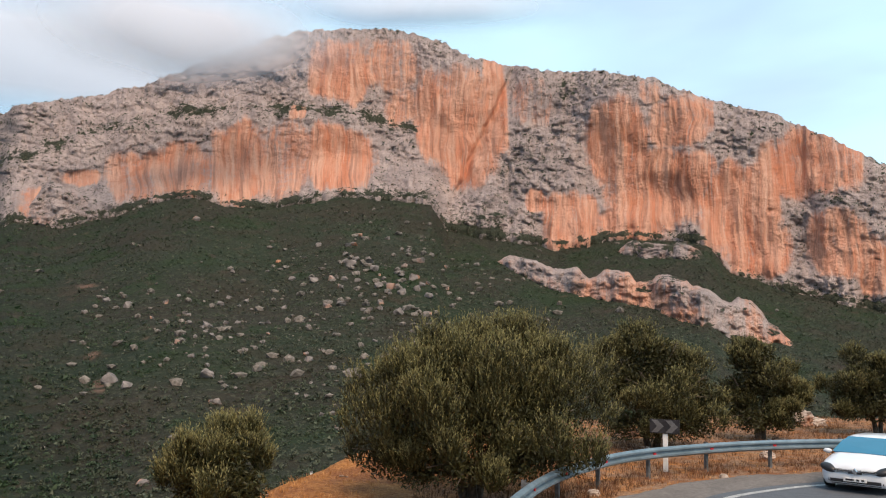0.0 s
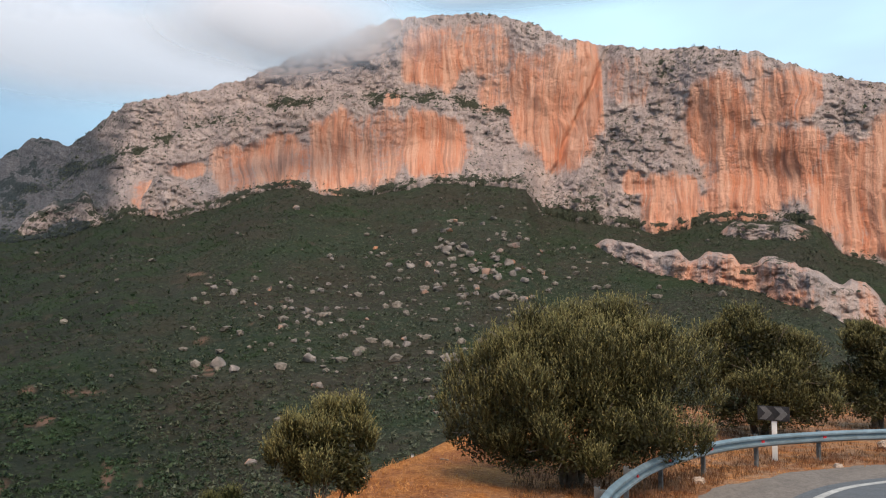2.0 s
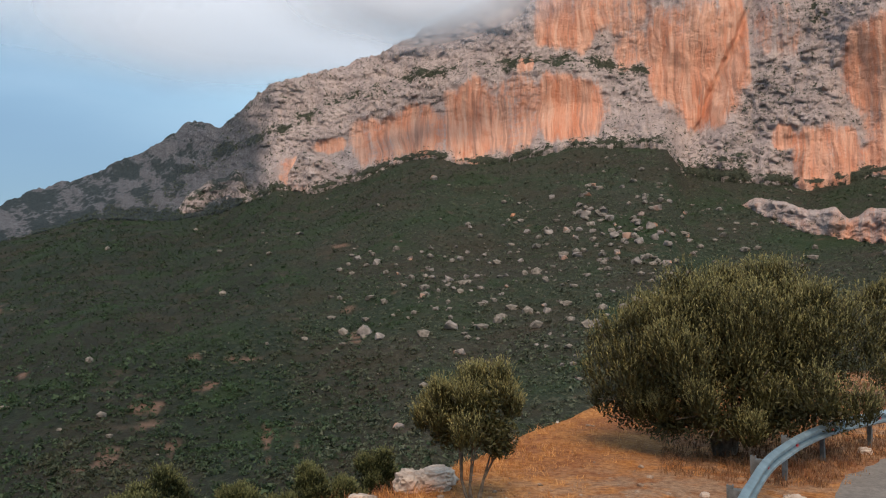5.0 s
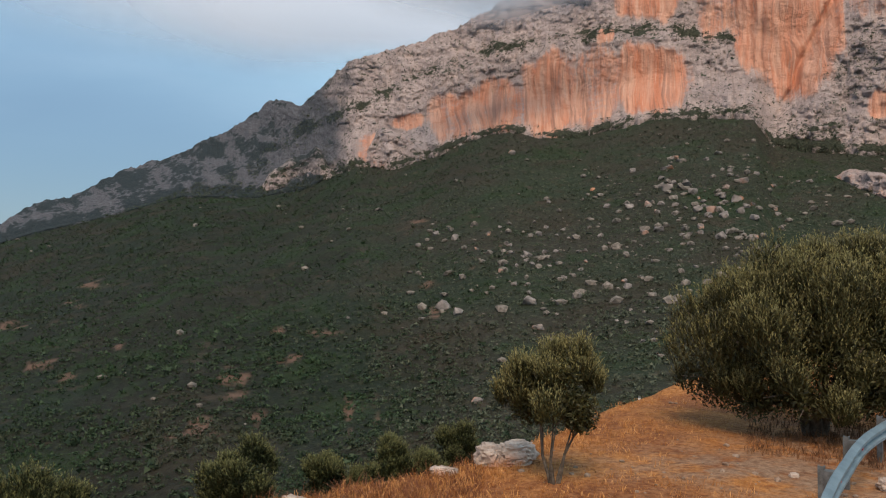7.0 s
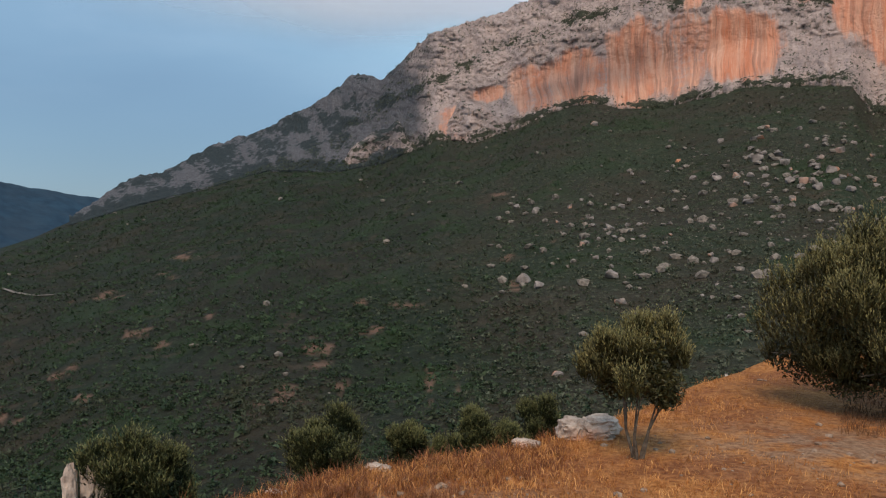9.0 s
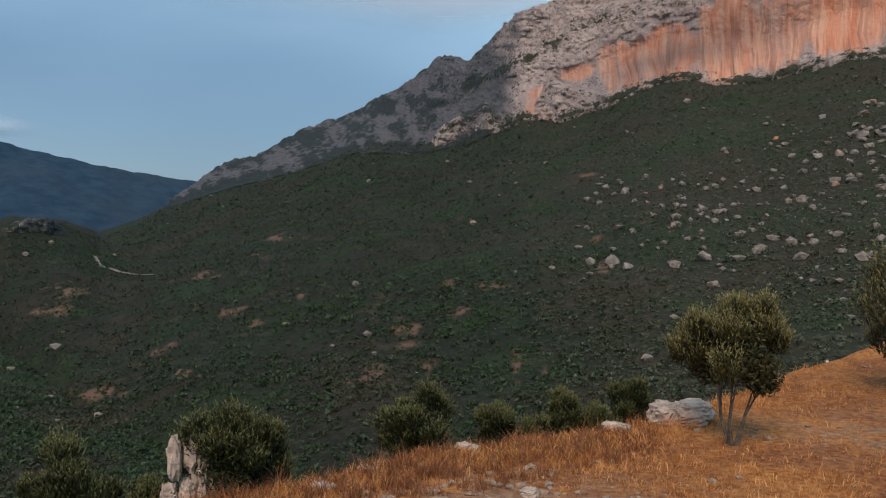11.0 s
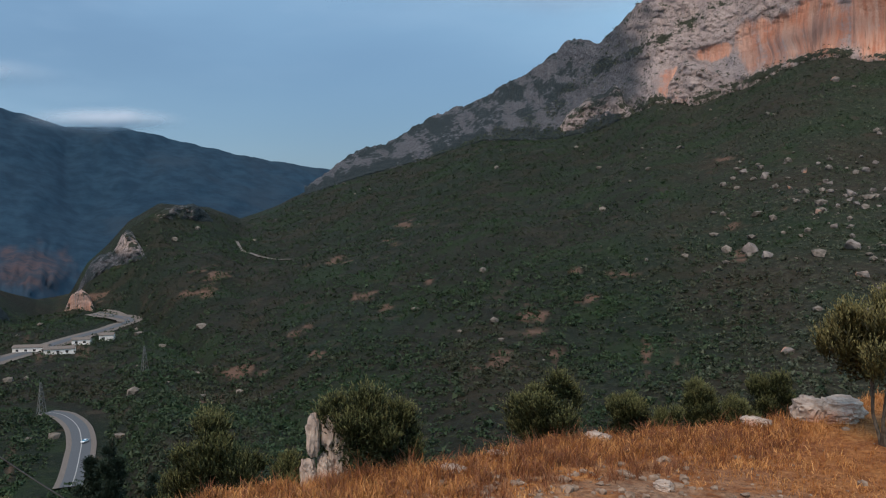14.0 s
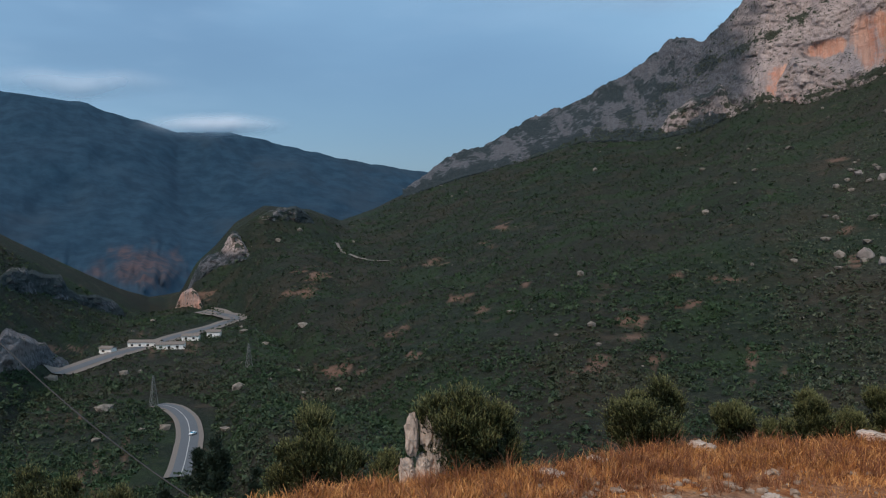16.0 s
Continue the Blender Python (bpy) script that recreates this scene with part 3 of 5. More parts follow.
def far_hills():
    a = np.arange(-98, -44, 0.12)
    h = np.linspace(0, 1, 90)
    top = knots(FAR, a) + 0.10 * vnoise(a * 1.4, 0, 0, 61, 4)
    aa = np.repeat(a[:, None], len(h), 1)
    el = -7.5 + (top + 7.5)[:, None] * h[None]
    r = 1500 + 1500 * h[None] ** 1.3 + 0 * aa
    gorge = np.exp(-((aa + 69.2) / 2.6) ** 2 - ((el + 3.6) / 1.8) ** 2) + 0.8 * np.exp(-((aa + 75.5) / 3.0) ** 2 - ((el + 3.6) / 1.0) ** 2)
    r = r + step(h, 0.02, 0.1)[None] * (170 * vnoise(aa / 5, el / 5, 0, 63, 3) + 14 * vnoise(aa, el, 0, 67, 3) - 60 * gorge * crease(aa / 0.7, el / 2, 0.5, 68, 3))
    gorge = step(gorge + 0.5 * vnoise(aa / 0.8, el / 0.8, 0, 69, 4), 0.35, 0.8)
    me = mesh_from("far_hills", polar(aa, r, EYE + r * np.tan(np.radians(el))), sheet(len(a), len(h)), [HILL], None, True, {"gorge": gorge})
    return tagged(new("far_hills", me), "distant forested hills closing the valley, blue haze in their colour", "hill", kind="structure")


def unit(v):
    return v / np.maximum(np.linalg.norm(v, axis=-1, keepdims=True), 1e-9)


def hazed_forest():
    k = material("hazed_forest", 1.0)
    n = k.noise(k.co, 0.02, 5.0, 0.65)
    wide = k.noise(k.co, 0.0022, 4.0, 0.6)
    # distance haze is painted in: forest coloured dark blue
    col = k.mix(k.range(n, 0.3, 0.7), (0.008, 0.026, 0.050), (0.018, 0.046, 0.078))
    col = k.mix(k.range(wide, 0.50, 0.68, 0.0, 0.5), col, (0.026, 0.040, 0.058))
    # gorge cliffs, dimmed in colour by the same haze
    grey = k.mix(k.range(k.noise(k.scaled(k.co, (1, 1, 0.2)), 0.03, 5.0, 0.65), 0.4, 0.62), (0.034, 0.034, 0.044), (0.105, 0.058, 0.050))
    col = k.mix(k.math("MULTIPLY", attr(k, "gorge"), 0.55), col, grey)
    k.put(k.bsdf.inputs["Base Color"], col)
    return k.mat


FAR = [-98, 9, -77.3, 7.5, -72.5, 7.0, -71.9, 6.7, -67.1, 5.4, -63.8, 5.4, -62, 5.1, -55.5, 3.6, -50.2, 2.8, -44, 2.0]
HILL = hazed_forest()
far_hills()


def ico_template(seed, coarse=False):
    bm = bmesh.new()
    if coarse:
        bmesh.ops.create_uvsphere(bm, u_segments=4, v_segments=2, radius=1.15)
        bmesh.ops.triangulate(bm, faces=bm.faces)
    else:
        bmesh.ops.create_icosphere(bm, subdivisions=1, radius=1.0)
    bm.verts.ensure_lookup_table()
    v = np.array([q.co[:] for q in bm.verts])
    f = np.array([[q.index for q in p.verts] for p in bm.faces])
    bm.free()
    rng = np.random.default_rng(seed)
    return v * rng.uniform(0.65, 1.25, (len(v), 1)), f


def leaf_clumps(name, places, sizes, mat, label, category, tris, seed):
    """Low bushes, each a loose dome of leafy flakes."""
    rng = np.random.default_rng(seed)
    n = len(places)
    d = unit(rng.normal(size=(n, tris, 3)))
    d[..., 2] = np.abs(d[..., 2])
    c = places[:, None] + d * sizes[:, None, None] * rng.uniform(0.55, 1.05, (n, tris, 1)) * np.array([1.0, 1.0, 0.85])
    flake = rng.normal(size=(n, tris, 3, 3)) * (sizes * 0.34)[:, None, None, None]
    v = (c[:, :, None] + flake).reshape(-1, 3)
    me = mesh_from(name, v, np.arange(len(v)).reshape(-1, 3), [mat])
    return tagged(new(name, me), label, category, kind="stuff")


def scatter_clumps(name, places, sizes, mat, label, category, squash=0.75, seed=1, coarse=False):
    rng = np.random.default_rng(seed)
    vs, fs, n = [], [], 0
    kind = rng.integers(0, 5, len(places))
    for k in range(5):
        v, f = ico_template(100 + k, coarse)
        pick = np.where(kind == k)[0]
        turn = rng.uniform(0, 6.283, len(pick))
        c, s = np.cos(turn)[:, None], np.sin(turn)[:, None]
        x, y, z = v[None, :, 0] * c - v[None, :, 1] * s, v[None, :, 0] * s + v[None, :, 1] * c, v[None, :, 2] * squash + 0 * c
        q = np.stack([x, y, z], -1) * sizes[pick][:, None, None] * rng.uniform(0.8, 1.25, (len(pick), 1, 3)) + places[pick][:, None, :]
        vs.append(q.reshape(-1, 3))
        fs.append((f[None] + (np.arange(len(pick)) * len(v))[:, None, None]).reshape(-1, 3) + n)
        n += q.shape[0] * q.shape[1]
    me = mesh_from(name, np.concatenate(vs), np.concatenate(fs), [mat], None, False)
    return tagged(new(name, me), label, category, kind="stuff")


def slope_points(n, rng, lo=0.0, a0=-82, a1=37):
    """Places on the opposite slope, thicker near its foot."""
    a = rng.uniform(a0, a1, n)
    fr, br = knots(FOOT_R, a), knots(BASE_R, a)
    fr = np.minimum(fr, 240)
    r = fr * 0.7 + (br - fr * 0.7) * rng.uniform(lo, 1, n) ** 1.25
    return a, r


peak = mountain()

rng = np.random.default_rng(7)
a, r = slope_points(105000, rng)
x, y = r * np.sin(np.radians(a)), r * np.cos(np.radians(a))
grow = vnoise(x / 45, y / 45, 0, 71, 3) + 0.5 * vnoise(x / 9, y / 9, 0, 73, 2) + rng.uniform(-0.5, 0.6, len(a))
near_road = (a < -64) & (r > 255) & (r < 400) & (np.abs(np.interp(r, [255, 278, 295, 318, 345, 366, 380, 400], [-70, -68.2, -67.2, -66.6, -66.3, -66.7, -67.7, -70]) - a) < 1.6)
far_road = (r > 470) & (r < 760) & (np.abs(np.interp(a, [-75, -74.4, -70.4, -66, -63.6, -63], [470, 476, 545, 625, 690, 700]) - r) < 24) & (a < -62.8)
ok = (grow > -0.28) & ~near_road & ~far_road
a, r = a[ok], r[ok]
size = rng.uniform(0.45, 1.4, len(a)) * (0.7 + 0.7 * rng.random(len(a)) ** 3) * (0.75 + r / 1500)
places = polar(a, r, height(a, r) + size * 0.25)
x, y = places[:, 0], places[:, 1]
dark = rng.random(len(a)) < thicket(a, x, y)
for close, lush, mat, where in ((True, True, SHADED_THICKET, "lower"), (True, False, SHRUB, "lower"), (False, True, SHADED_THICKET, "upper"), (False, False, SHRUB, "upper")):
    sel = ((r < 430) == close) & (dark == lush)
    grown = size[sel] * (1.2 if lush else 1.0)
    leaf_clumps("scrub_bushes", places[sel], grown, mat, ("dense thicket bushes with shade in their dark green" if lush else "grey-green scrub bushes dotted") + f" over the {where} slope", "shrub", 18 if close else 9, 2 + close)

# ---- rock outcrops and boulders on the slope ----
def reach(a, e):
    """Distance at which a line of sight at azimuth a and elevation e meets the slope."""
    br = float(knots(BASE_R, a))
    r = np.linspace(90, br, 900)
    el = np.degrees(np.arctan2(height(np.full(900, a), r) - EYE, r))
    hit = np.where(el >= e)[0]
    return float(r[hit[0]]) if len(hit) else br


def outcrop(name, bottom, top, label, stain=0.4, proud=14.0, seed=1, scrub=0.0, mat=None):
    """A craggy rock band that stands out of the slope between two lines of sight."""
    a0, a1 = bottom[0], bottom[-2]
    a = np.arange(a0, a1 + 0.01, 0.09)
    h = np.linspace(0, 1, 44)
    taper = min(1.8, (a1 - a0) * 0.3)
    edge = step(a, a0, a0 + taper) * (1 - step(a, a1 - taper, a1))
    rag = min(1.0, 0.25 + 0.10 * (a1 - a0))
    lo = knots(bottom, a) - 0.12 + 0.35 * rag * vnoise(a * 2.2, 0, 0, seed, 4)
    hi = knots(top, a) + 0.32 * rag * vnoise(a * 1.6, 0, 0, seed + 5, 4)
    gap = 1 - 0.30 * rag * step(vnoise(a / 1.7, 0, 0, seed + 31, 2), 0.0, 0.6)
    hi = lo + np.maximum(hi - lo, 0.15) * (0.05 + 0.95 * edge) * gap
    sample = np.linspace(a0, a1, 14)
    foot = np.interp(a, sample, [reach(s, e) for s, e in zip(sample, knots(bottom, sample))])
    aa = np.repeat(a[:, None], 44, 1)
    el = lo[:, None] + (hi - lo)[:, None] * h[None]
    s = aa * foot.mean() * 0.01745
    z = el * foot.mean() * 0.01745
    r = foot[:, None] + proud * (h[None] ** 1.6) + 30 * step(h, 0.86, 1.0)[None]
    r = r + step(h, 0, 0.08)[None] * (7 * vnoise(s / 16, z / 40, 0, seed + 9, 4) + 3.5 * vnoise(s / 5, z / 5, 0, seed + 13, 3) - 6 * crease(s / 14, z / 12, 0.4, seed + 15, 4) - 3 * crease(s / 5, z / 5, 0.2, seed + 16, 3) + 6)
    p = polar(aa, r, EYE + r * np.tan(np.radians(el)))
    # a negative stain picks the painted shade tone
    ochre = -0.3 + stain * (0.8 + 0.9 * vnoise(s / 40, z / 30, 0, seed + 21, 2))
    me = mesh_from(name, p, sheet(len(a), 44), [mat or CLIFF], None, True, {"ochre": ochre, "along": s, "scrub": scrub + 0.03 + 0.30 * vnoise(s / 10, z / 5, 0, seed + 27, 4) + 0.15 * (1 - step(h, 0.0, 0.2))[None]})
    return tagged(new(name, me), label, "rock outcrop")


outcrop("rock_outcrop", [3.0, 5.9, 6.5, 4.1, 8.4, 3.4, 14.1, 2.5, 16.7, 1.3, 19.5, 0.5, 23.8, -0.1], [3.0, 6.3, 4.5, 6.2, 7.7, 5.2, 10.4, 5.2, 14.1, 4.9, 17.8, 4.7, 20.6, 2.8, 23.8, 0.5], "long orange and grey rock band in scrub below the cliffs", 0.8, 14, 3)
outcrop("rock_outcrop", [11.0, 6.1, 14.5, 5.8, 18.6, 5.6], [11.0, 6.6, 13, 7.0, 16.5, 6.8, 18.6, 6.1], "low grey and orange rock step under the cliffs", 0.5, 10, 7, 0.12)
outcrop("rock_outcrop", [-28.2, 7.2, -25.6, 6.8, -22.2, 7.8], [-28.2, 8.2, -27, 9.8, -25.4, 9.9, -22.2, 8.8], "rounded orange and grey buttress at the foot of the cliffs", 0.6, 16, 12)
outcrop("rock_outcrop", [-35.6, 4.7, -33.0, 5.2, -29.0, 6.4], [-35.6, 5.2, -33.5, 6.8, -31, 8.2, -29.0, 8.8], "grey ribbed rock spur running down into the scrub", -0.30, 18, 14, 0.16)
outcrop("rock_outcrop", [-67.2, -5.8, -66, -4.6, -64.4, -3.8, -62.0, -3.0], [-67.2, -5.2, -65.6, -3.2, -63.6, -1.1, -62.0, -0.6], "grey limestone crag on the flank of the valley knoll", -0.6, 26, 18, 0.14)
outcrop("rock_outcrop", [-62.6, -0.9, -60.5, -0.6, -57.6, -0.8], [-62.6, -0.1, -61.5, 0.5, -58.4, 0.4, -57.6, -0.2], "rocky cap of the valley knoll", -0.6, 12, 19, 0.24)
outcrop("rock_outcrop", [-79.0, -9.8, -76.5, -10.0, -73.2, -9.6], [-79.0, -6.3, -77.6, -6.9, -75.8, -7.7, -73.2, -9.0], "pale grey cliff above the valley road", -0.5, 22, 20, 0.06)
outcrop("rock_outcrop", [-67.6, -6.2, -66.5, -6.3, -65.3, -6.6], [-67.6, -5.9, -66.7, -5.2, -66.3, -4.9, -65.3, -6.2], "yellow quarried rock knob beside the valley road", 0.5, 8, 22, 0.1)
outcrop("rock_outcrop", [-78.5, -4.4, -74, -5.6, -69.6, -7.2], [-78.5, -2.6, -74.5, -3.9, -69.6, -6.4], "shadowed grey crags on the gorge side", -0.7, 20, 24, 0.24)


def boulder_mesh(seed):
    """An angular block: the hull of scattered corners, edges worn."""
    rnd = random.Random(seed)
    bm = bmesh.new()
    for _ in range(15):
        d = Vector((rnd.gauss(0, 1), rnd.gauss(0, 1), rnd.gauss(0, 0.9))).normalized()
        bm.verts.new(Vector([math.copysign(abs(c) ** 0.7, c) for c in d]) * rnd.uniform(0.85, 1.1))
    bmesh.ops.convex_hull(bm, input=list(bm.verts))
    loose = [v for v in bm.verts if not v.link_faces]
    bmesh.ops.delete(bm, geom=loose, context="VERTS")
    bmesh.ops.bevel(bm, geom=list(bm.edges), offset=0.07, segments=2, affect="EDGES")
    bmesh.ops.triangulate(bm, faces=bm.faces)
    bmesh.ops.subdivide_edges(bm, edges=[e for e in bm.edges if e.calc_length() > 0.35], cuts=1)
    for v in bm.verts:
        v.co *= 1 + 0.12 * noise.noise(v.co * 3.1 + Vector((seed * 2.3, 0, 0)))
    me = bpy.data.meshes.new("boulder")
    bm.to_mesh(me)
    bm.free()
    me.materials.append(BOULDER)
    return me


SHAPES = [boulder_mesh(s) for s in range(7)]
STONES = [(-7.1, 2.4, 0.67), (-3.1, 1.9, 0.55), (-1.1, 1.8, 0.47), (-6.4, 6.6, 0.47), (-5.3, 5.4, 0.55), (-6.5, 5.2, 0.63), (-4.9, 4.9, 0.55), (-2.8, 5.2, 0.4), (-8.8, 6.5, 0.36), (-4.0, 7.1, 0.36), (-10.5, 4.1, 0.4), (-9.1, 4.0, 0.55), (-7.8, 4.2, 0.43), (-6.0, 4.1, 0.36), (-3.7, 3.7, 0.55), (-1.5, 3.9, 0.36), (-5.2, 2.1, 0.47), (-4.4, 2.2, 0.4), (-5.6, 2.1, 0.32), (-21.0, 2.0, 0.47), (-18.7, 2.3, 0.36), (-17.9, 2.8, 0.28), (-16.0, 0.8, 0.55), (-17.2, 1.0, 0.36), (-16.1, 0.4, 0.24), (-15.2, 2.2, 0.47), (-17.8, -0.3, 0.43), (-21.9, -2.9, 0.79)]
STONES += [(-20.8, -3.2, 0.55), (-15.9, -2.6, 0.71), (-15.3, -4.3, 0.59), (-14.0, -3.3, 0.2), (-10.0, -3.7, 0.28), (-9.2, -1.4, 0.47), (-19.5, -9.3, 0.63), (-8.2, -5.2, 0.47), (-13.5, -0.8, 0.4), (-14.0, 2.2, 0.24), (-11.5, 5.3, 0.28), (-17.0, 7.9, 0.4), (-0.9, 6.0, 0.32), (0.1, 5.2, 0.28), (-1.9, 4.4, 0.32), (-7.2, 3.7, 0.32), (-9.4, -1.0, 0.36), (-14.5, 4.5, 0.28), (-6.4, 1.1, 0.32), (-9.3, -3.8, 0.24), (-23.6, 1.5, 0.36), (-7.5, 0.4, 0.28), (-11.0, 2.1, 0.32), (-12.2, 4.6, 0.24), (-3.3, 4.7, 0.32), (-4.2, 4.3, 0.32), (-6.9, 5.9, 0.36), (-15.5, 3.1, 0.24)]
pick = random.Random(5)
# the rockfall below the cliffs
STONES += [(pick.gauss(-5.0, 2.6), pick.gauss(4.0, 1.5), pick.uniform(0.2, 0.52)) for _ in range(34)]
STONES += [(pick.gauss(-16.5, 1.6), pick.gauss(1.2, 1.0), pick.uniform(0.2, 0.45)) for _ in range(12)]
STONES += [(pick.uniform(-20, 2), pick.uniform(-6, 3), pick.uniform(0.18, 0.35)) for _ in range(14)]
for sa, se, width in STONES:
    dist = reach(sa, se)
    half = width * 0.01745 * dist * 0.72
    ob = new("boulder", pick.choice(SHAPES))
    tall = half * pick.uniform(0.62, 0.95)
    ob.matrix_world = Matrix.LocRotScale(tuple(polar(sa, dist, float(height(sa, dist)) + tall * 0.35)), Euler((pick.uniform(-0.3, 0.3), pick.uniform(-0.3, 0.3), pick.uniform(0, 6.28))), (half, half * pick.uniform(0.7, 1), tall))
    tagged(ob, "large pale grey limestone boulder lying in the scrub" if width > 0.45 else "grey limestone boulder lying in the scrub", "boulder", "boulders on the slope")

# loose smaller stones, thick in the rockfall under the cliffs
rng = np.random.default_rng(23)
a, r = slope_points(12000, rng, 0.1)
x, y = r * np.sin(np.radians(a)), r * np.cos(np.radians(a))
el = np.degrees(np.arctan2(height(a, r) - EYE, r))
fall = np.exp(-((a + 5) / 7) ** 2 - ((el - 3.5) / 3.5) ** 2) + 0.55 * np.exp(-((a + 17) / 5) ** 2 - ((el - 1) / 3) ** 2) + 0.35 * np.exp(-((a + 8) / 9) ** 2 - ((el + 2) / 4) ** 2) + 0.03
ok = (rng.random(len(a)) < fall) & (r > 300)
a, r = a[ok], r[ok]
size = 0.4 + 3.0 * rng.random(len(a)) ** 3
scatter_clumps("scree_stones", polar(a, r, height(a, r) + 0.3 * size), size, SCREE, "scattered grey limestone stones among the scrub", "stone", 0.7, 3)


# ---- trees ----
def crown_mesh(name, lobes, sprigs, per, length, leaf, mat, seed, rise=0.8, hollow=0.55):
    """Upright leafy shoots over a cluster of lobes; every leaf is a small blade."""
    rng = np.random.default_rng(seed)
    lob = np.array(lobes, float)
    area = lob[:, 3] * lob[:, 4]
    # billows of shoots stand out of the lobes, with dark hollows between
    tufts = max(sprigs // 135, 12)
    k = rng.choice(len(lob), tufts, p=area / area.sum())
    d = unit(rng.normal(size=(tufts, 3)))
    d[:, 2] = np.where(d[:, 2] < -0.55, -d[:, 2], d[:, 2])
    size = np.stack([lob[k, 3], lob[k, 3], lob[k, 4]], -1)
    c = lob[k, :3] + d * size * rng.uniform(hollow, 1.0, (tufts, 1))
    fat = np.sqrt(lob[k, 3] * lob[k, 4]) * rng.uniform(0.28, 0.52, tufts)
    b = rng.integers(0, tufts, sprigs)
    q = unit(rng.normal(size=(sprigs, 3)) + d[b] * 0.5 + np.array([0, 0, 0.45]))
    o = c[b] + q * fat[b][:, None] * rng.uniform(0.55, 1.0, (sprigs, 1)) * np.array([1, 1, 0.9])
    d = q
    n = len(o)
    way = unit(d * 0.6 + np.array([0, 0, rise * 1.5]) + rng.normal(0, 0.28, (n, 3)))
    s = np.linspace(0.05, 1, per)
    lens = length * rng.uniform(0.55, 1.3, (n, 1))
    pos = o[:, None] + way[:, None] * (s[None] * lens)[..., None]
    side = unit(rng.normal(size=(n, per, 3)))
    grow = unit(way[:, None] * 1.15 + side * 0.7)
    flat = unit(np.cross(grow, rng.normal(size=(n, per, 3))))
    ll = leaf * rng.uniform(0.7, 1.25, (n, per, 1)) * (1.15 - 0.45 * s[None, :, None])
    tip, wid = pos + grow * ll, flat * ll * 0.15
    mid = pos + grow * ll * 0.45
    v = np.stack([pos, mid + wid, tip, mid - wid], 2).reshape(-1, 3)
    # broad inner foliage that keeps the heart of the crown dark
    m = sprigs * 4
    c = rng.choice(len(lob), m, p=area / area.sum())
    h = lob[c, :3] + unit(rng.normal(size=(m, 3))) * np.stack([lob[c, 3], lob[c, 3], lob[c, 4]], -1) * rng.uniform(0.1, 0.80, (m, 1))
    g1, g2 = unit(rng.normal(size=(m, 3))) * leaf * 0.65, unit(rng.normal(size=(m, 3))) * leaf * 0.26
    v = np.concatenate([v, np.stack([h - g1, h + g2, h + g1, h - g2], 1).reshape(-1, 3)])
    # only outer tips turn pale: crown light set partly in leaf colour
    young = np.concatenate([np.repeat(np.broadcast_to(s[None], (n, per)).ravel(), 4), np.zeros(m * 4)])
    f = np.arange(len(v)).reshape(-1, 4)
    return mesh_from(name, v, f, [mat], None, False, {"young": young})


def tree(name, base, lobes, stems, label, category, sprigs, mat, seed, per=10, length=0.26, leaf=0.075, trunk_r=0.09, rise=0.8, group=""):
    """A tree: root at its base, a trunk of forking stems, a crown of shoots. Lobes are (x, y, z, radius, half height)."""
    root = new(name)
    root.location = base
    bm = bmesh.new()
    rnd = random.Random(seed)
    for i, lobe in enumerate(lobes):
        stem = min(stems, key=lambda q: (q[0] * 6 - lobe[0]) ** 2 + (q[1] * 6 - lobe[1]) ** 2)
        foot = Vector((stem[0] * 0.22, stem[1] * 0.22, -0.25))
        knee = Vector((stem[0] * 1.6, stem[1] * 1.6, stem[2]))
        goal = Vector(lobe[:3])
        bend = knee.lerp(goal, 0.5) + Vector((rnd.uniform(-0.1, 0.1), rnd.uniform(-0.1, 0.1), 0.12 * lobe[4]))
        t = trunk_r * rnd.uniform(0.8, 1.05)
        tube(bm, [foot, foot.lerp(knee, 0.5) + Vector((rnd.uniform(-0.03, 0.03), rnd.uniform(-0.03, 0.03), 0)), knee, bend, goal], [t * 1.25, t, t * 0.8, t * 0.5, t * 0.22], 8)
        for _ in range(4):
            q = Vector((rnd.gauss(0, 1), rnd.gauss(0, 1), rnd.gauss(0.5, 0.7))).normalized()
            end = goal + Vector((q.x * lobe[3], q.y * lobe[3], q.z * lobe[4])) * 0.85
            tube(bm, [bend, bend.lerp(end, 0.5) + Vector((0, 0, 0.08)), end], [t * 0.42, t * 0.24, t * 0.08], 5)
    part("trunk", bm, BARK, root, smooth=True)
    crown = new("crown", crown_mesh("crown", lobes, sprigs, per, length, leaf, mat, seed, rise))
    crown.parent = root
    return tagged(root, label, category, group)


def place(a, r, z=None):
    return tuple(float(q) for q in polar(a, r, float(height(a, r)) if z is None else z))


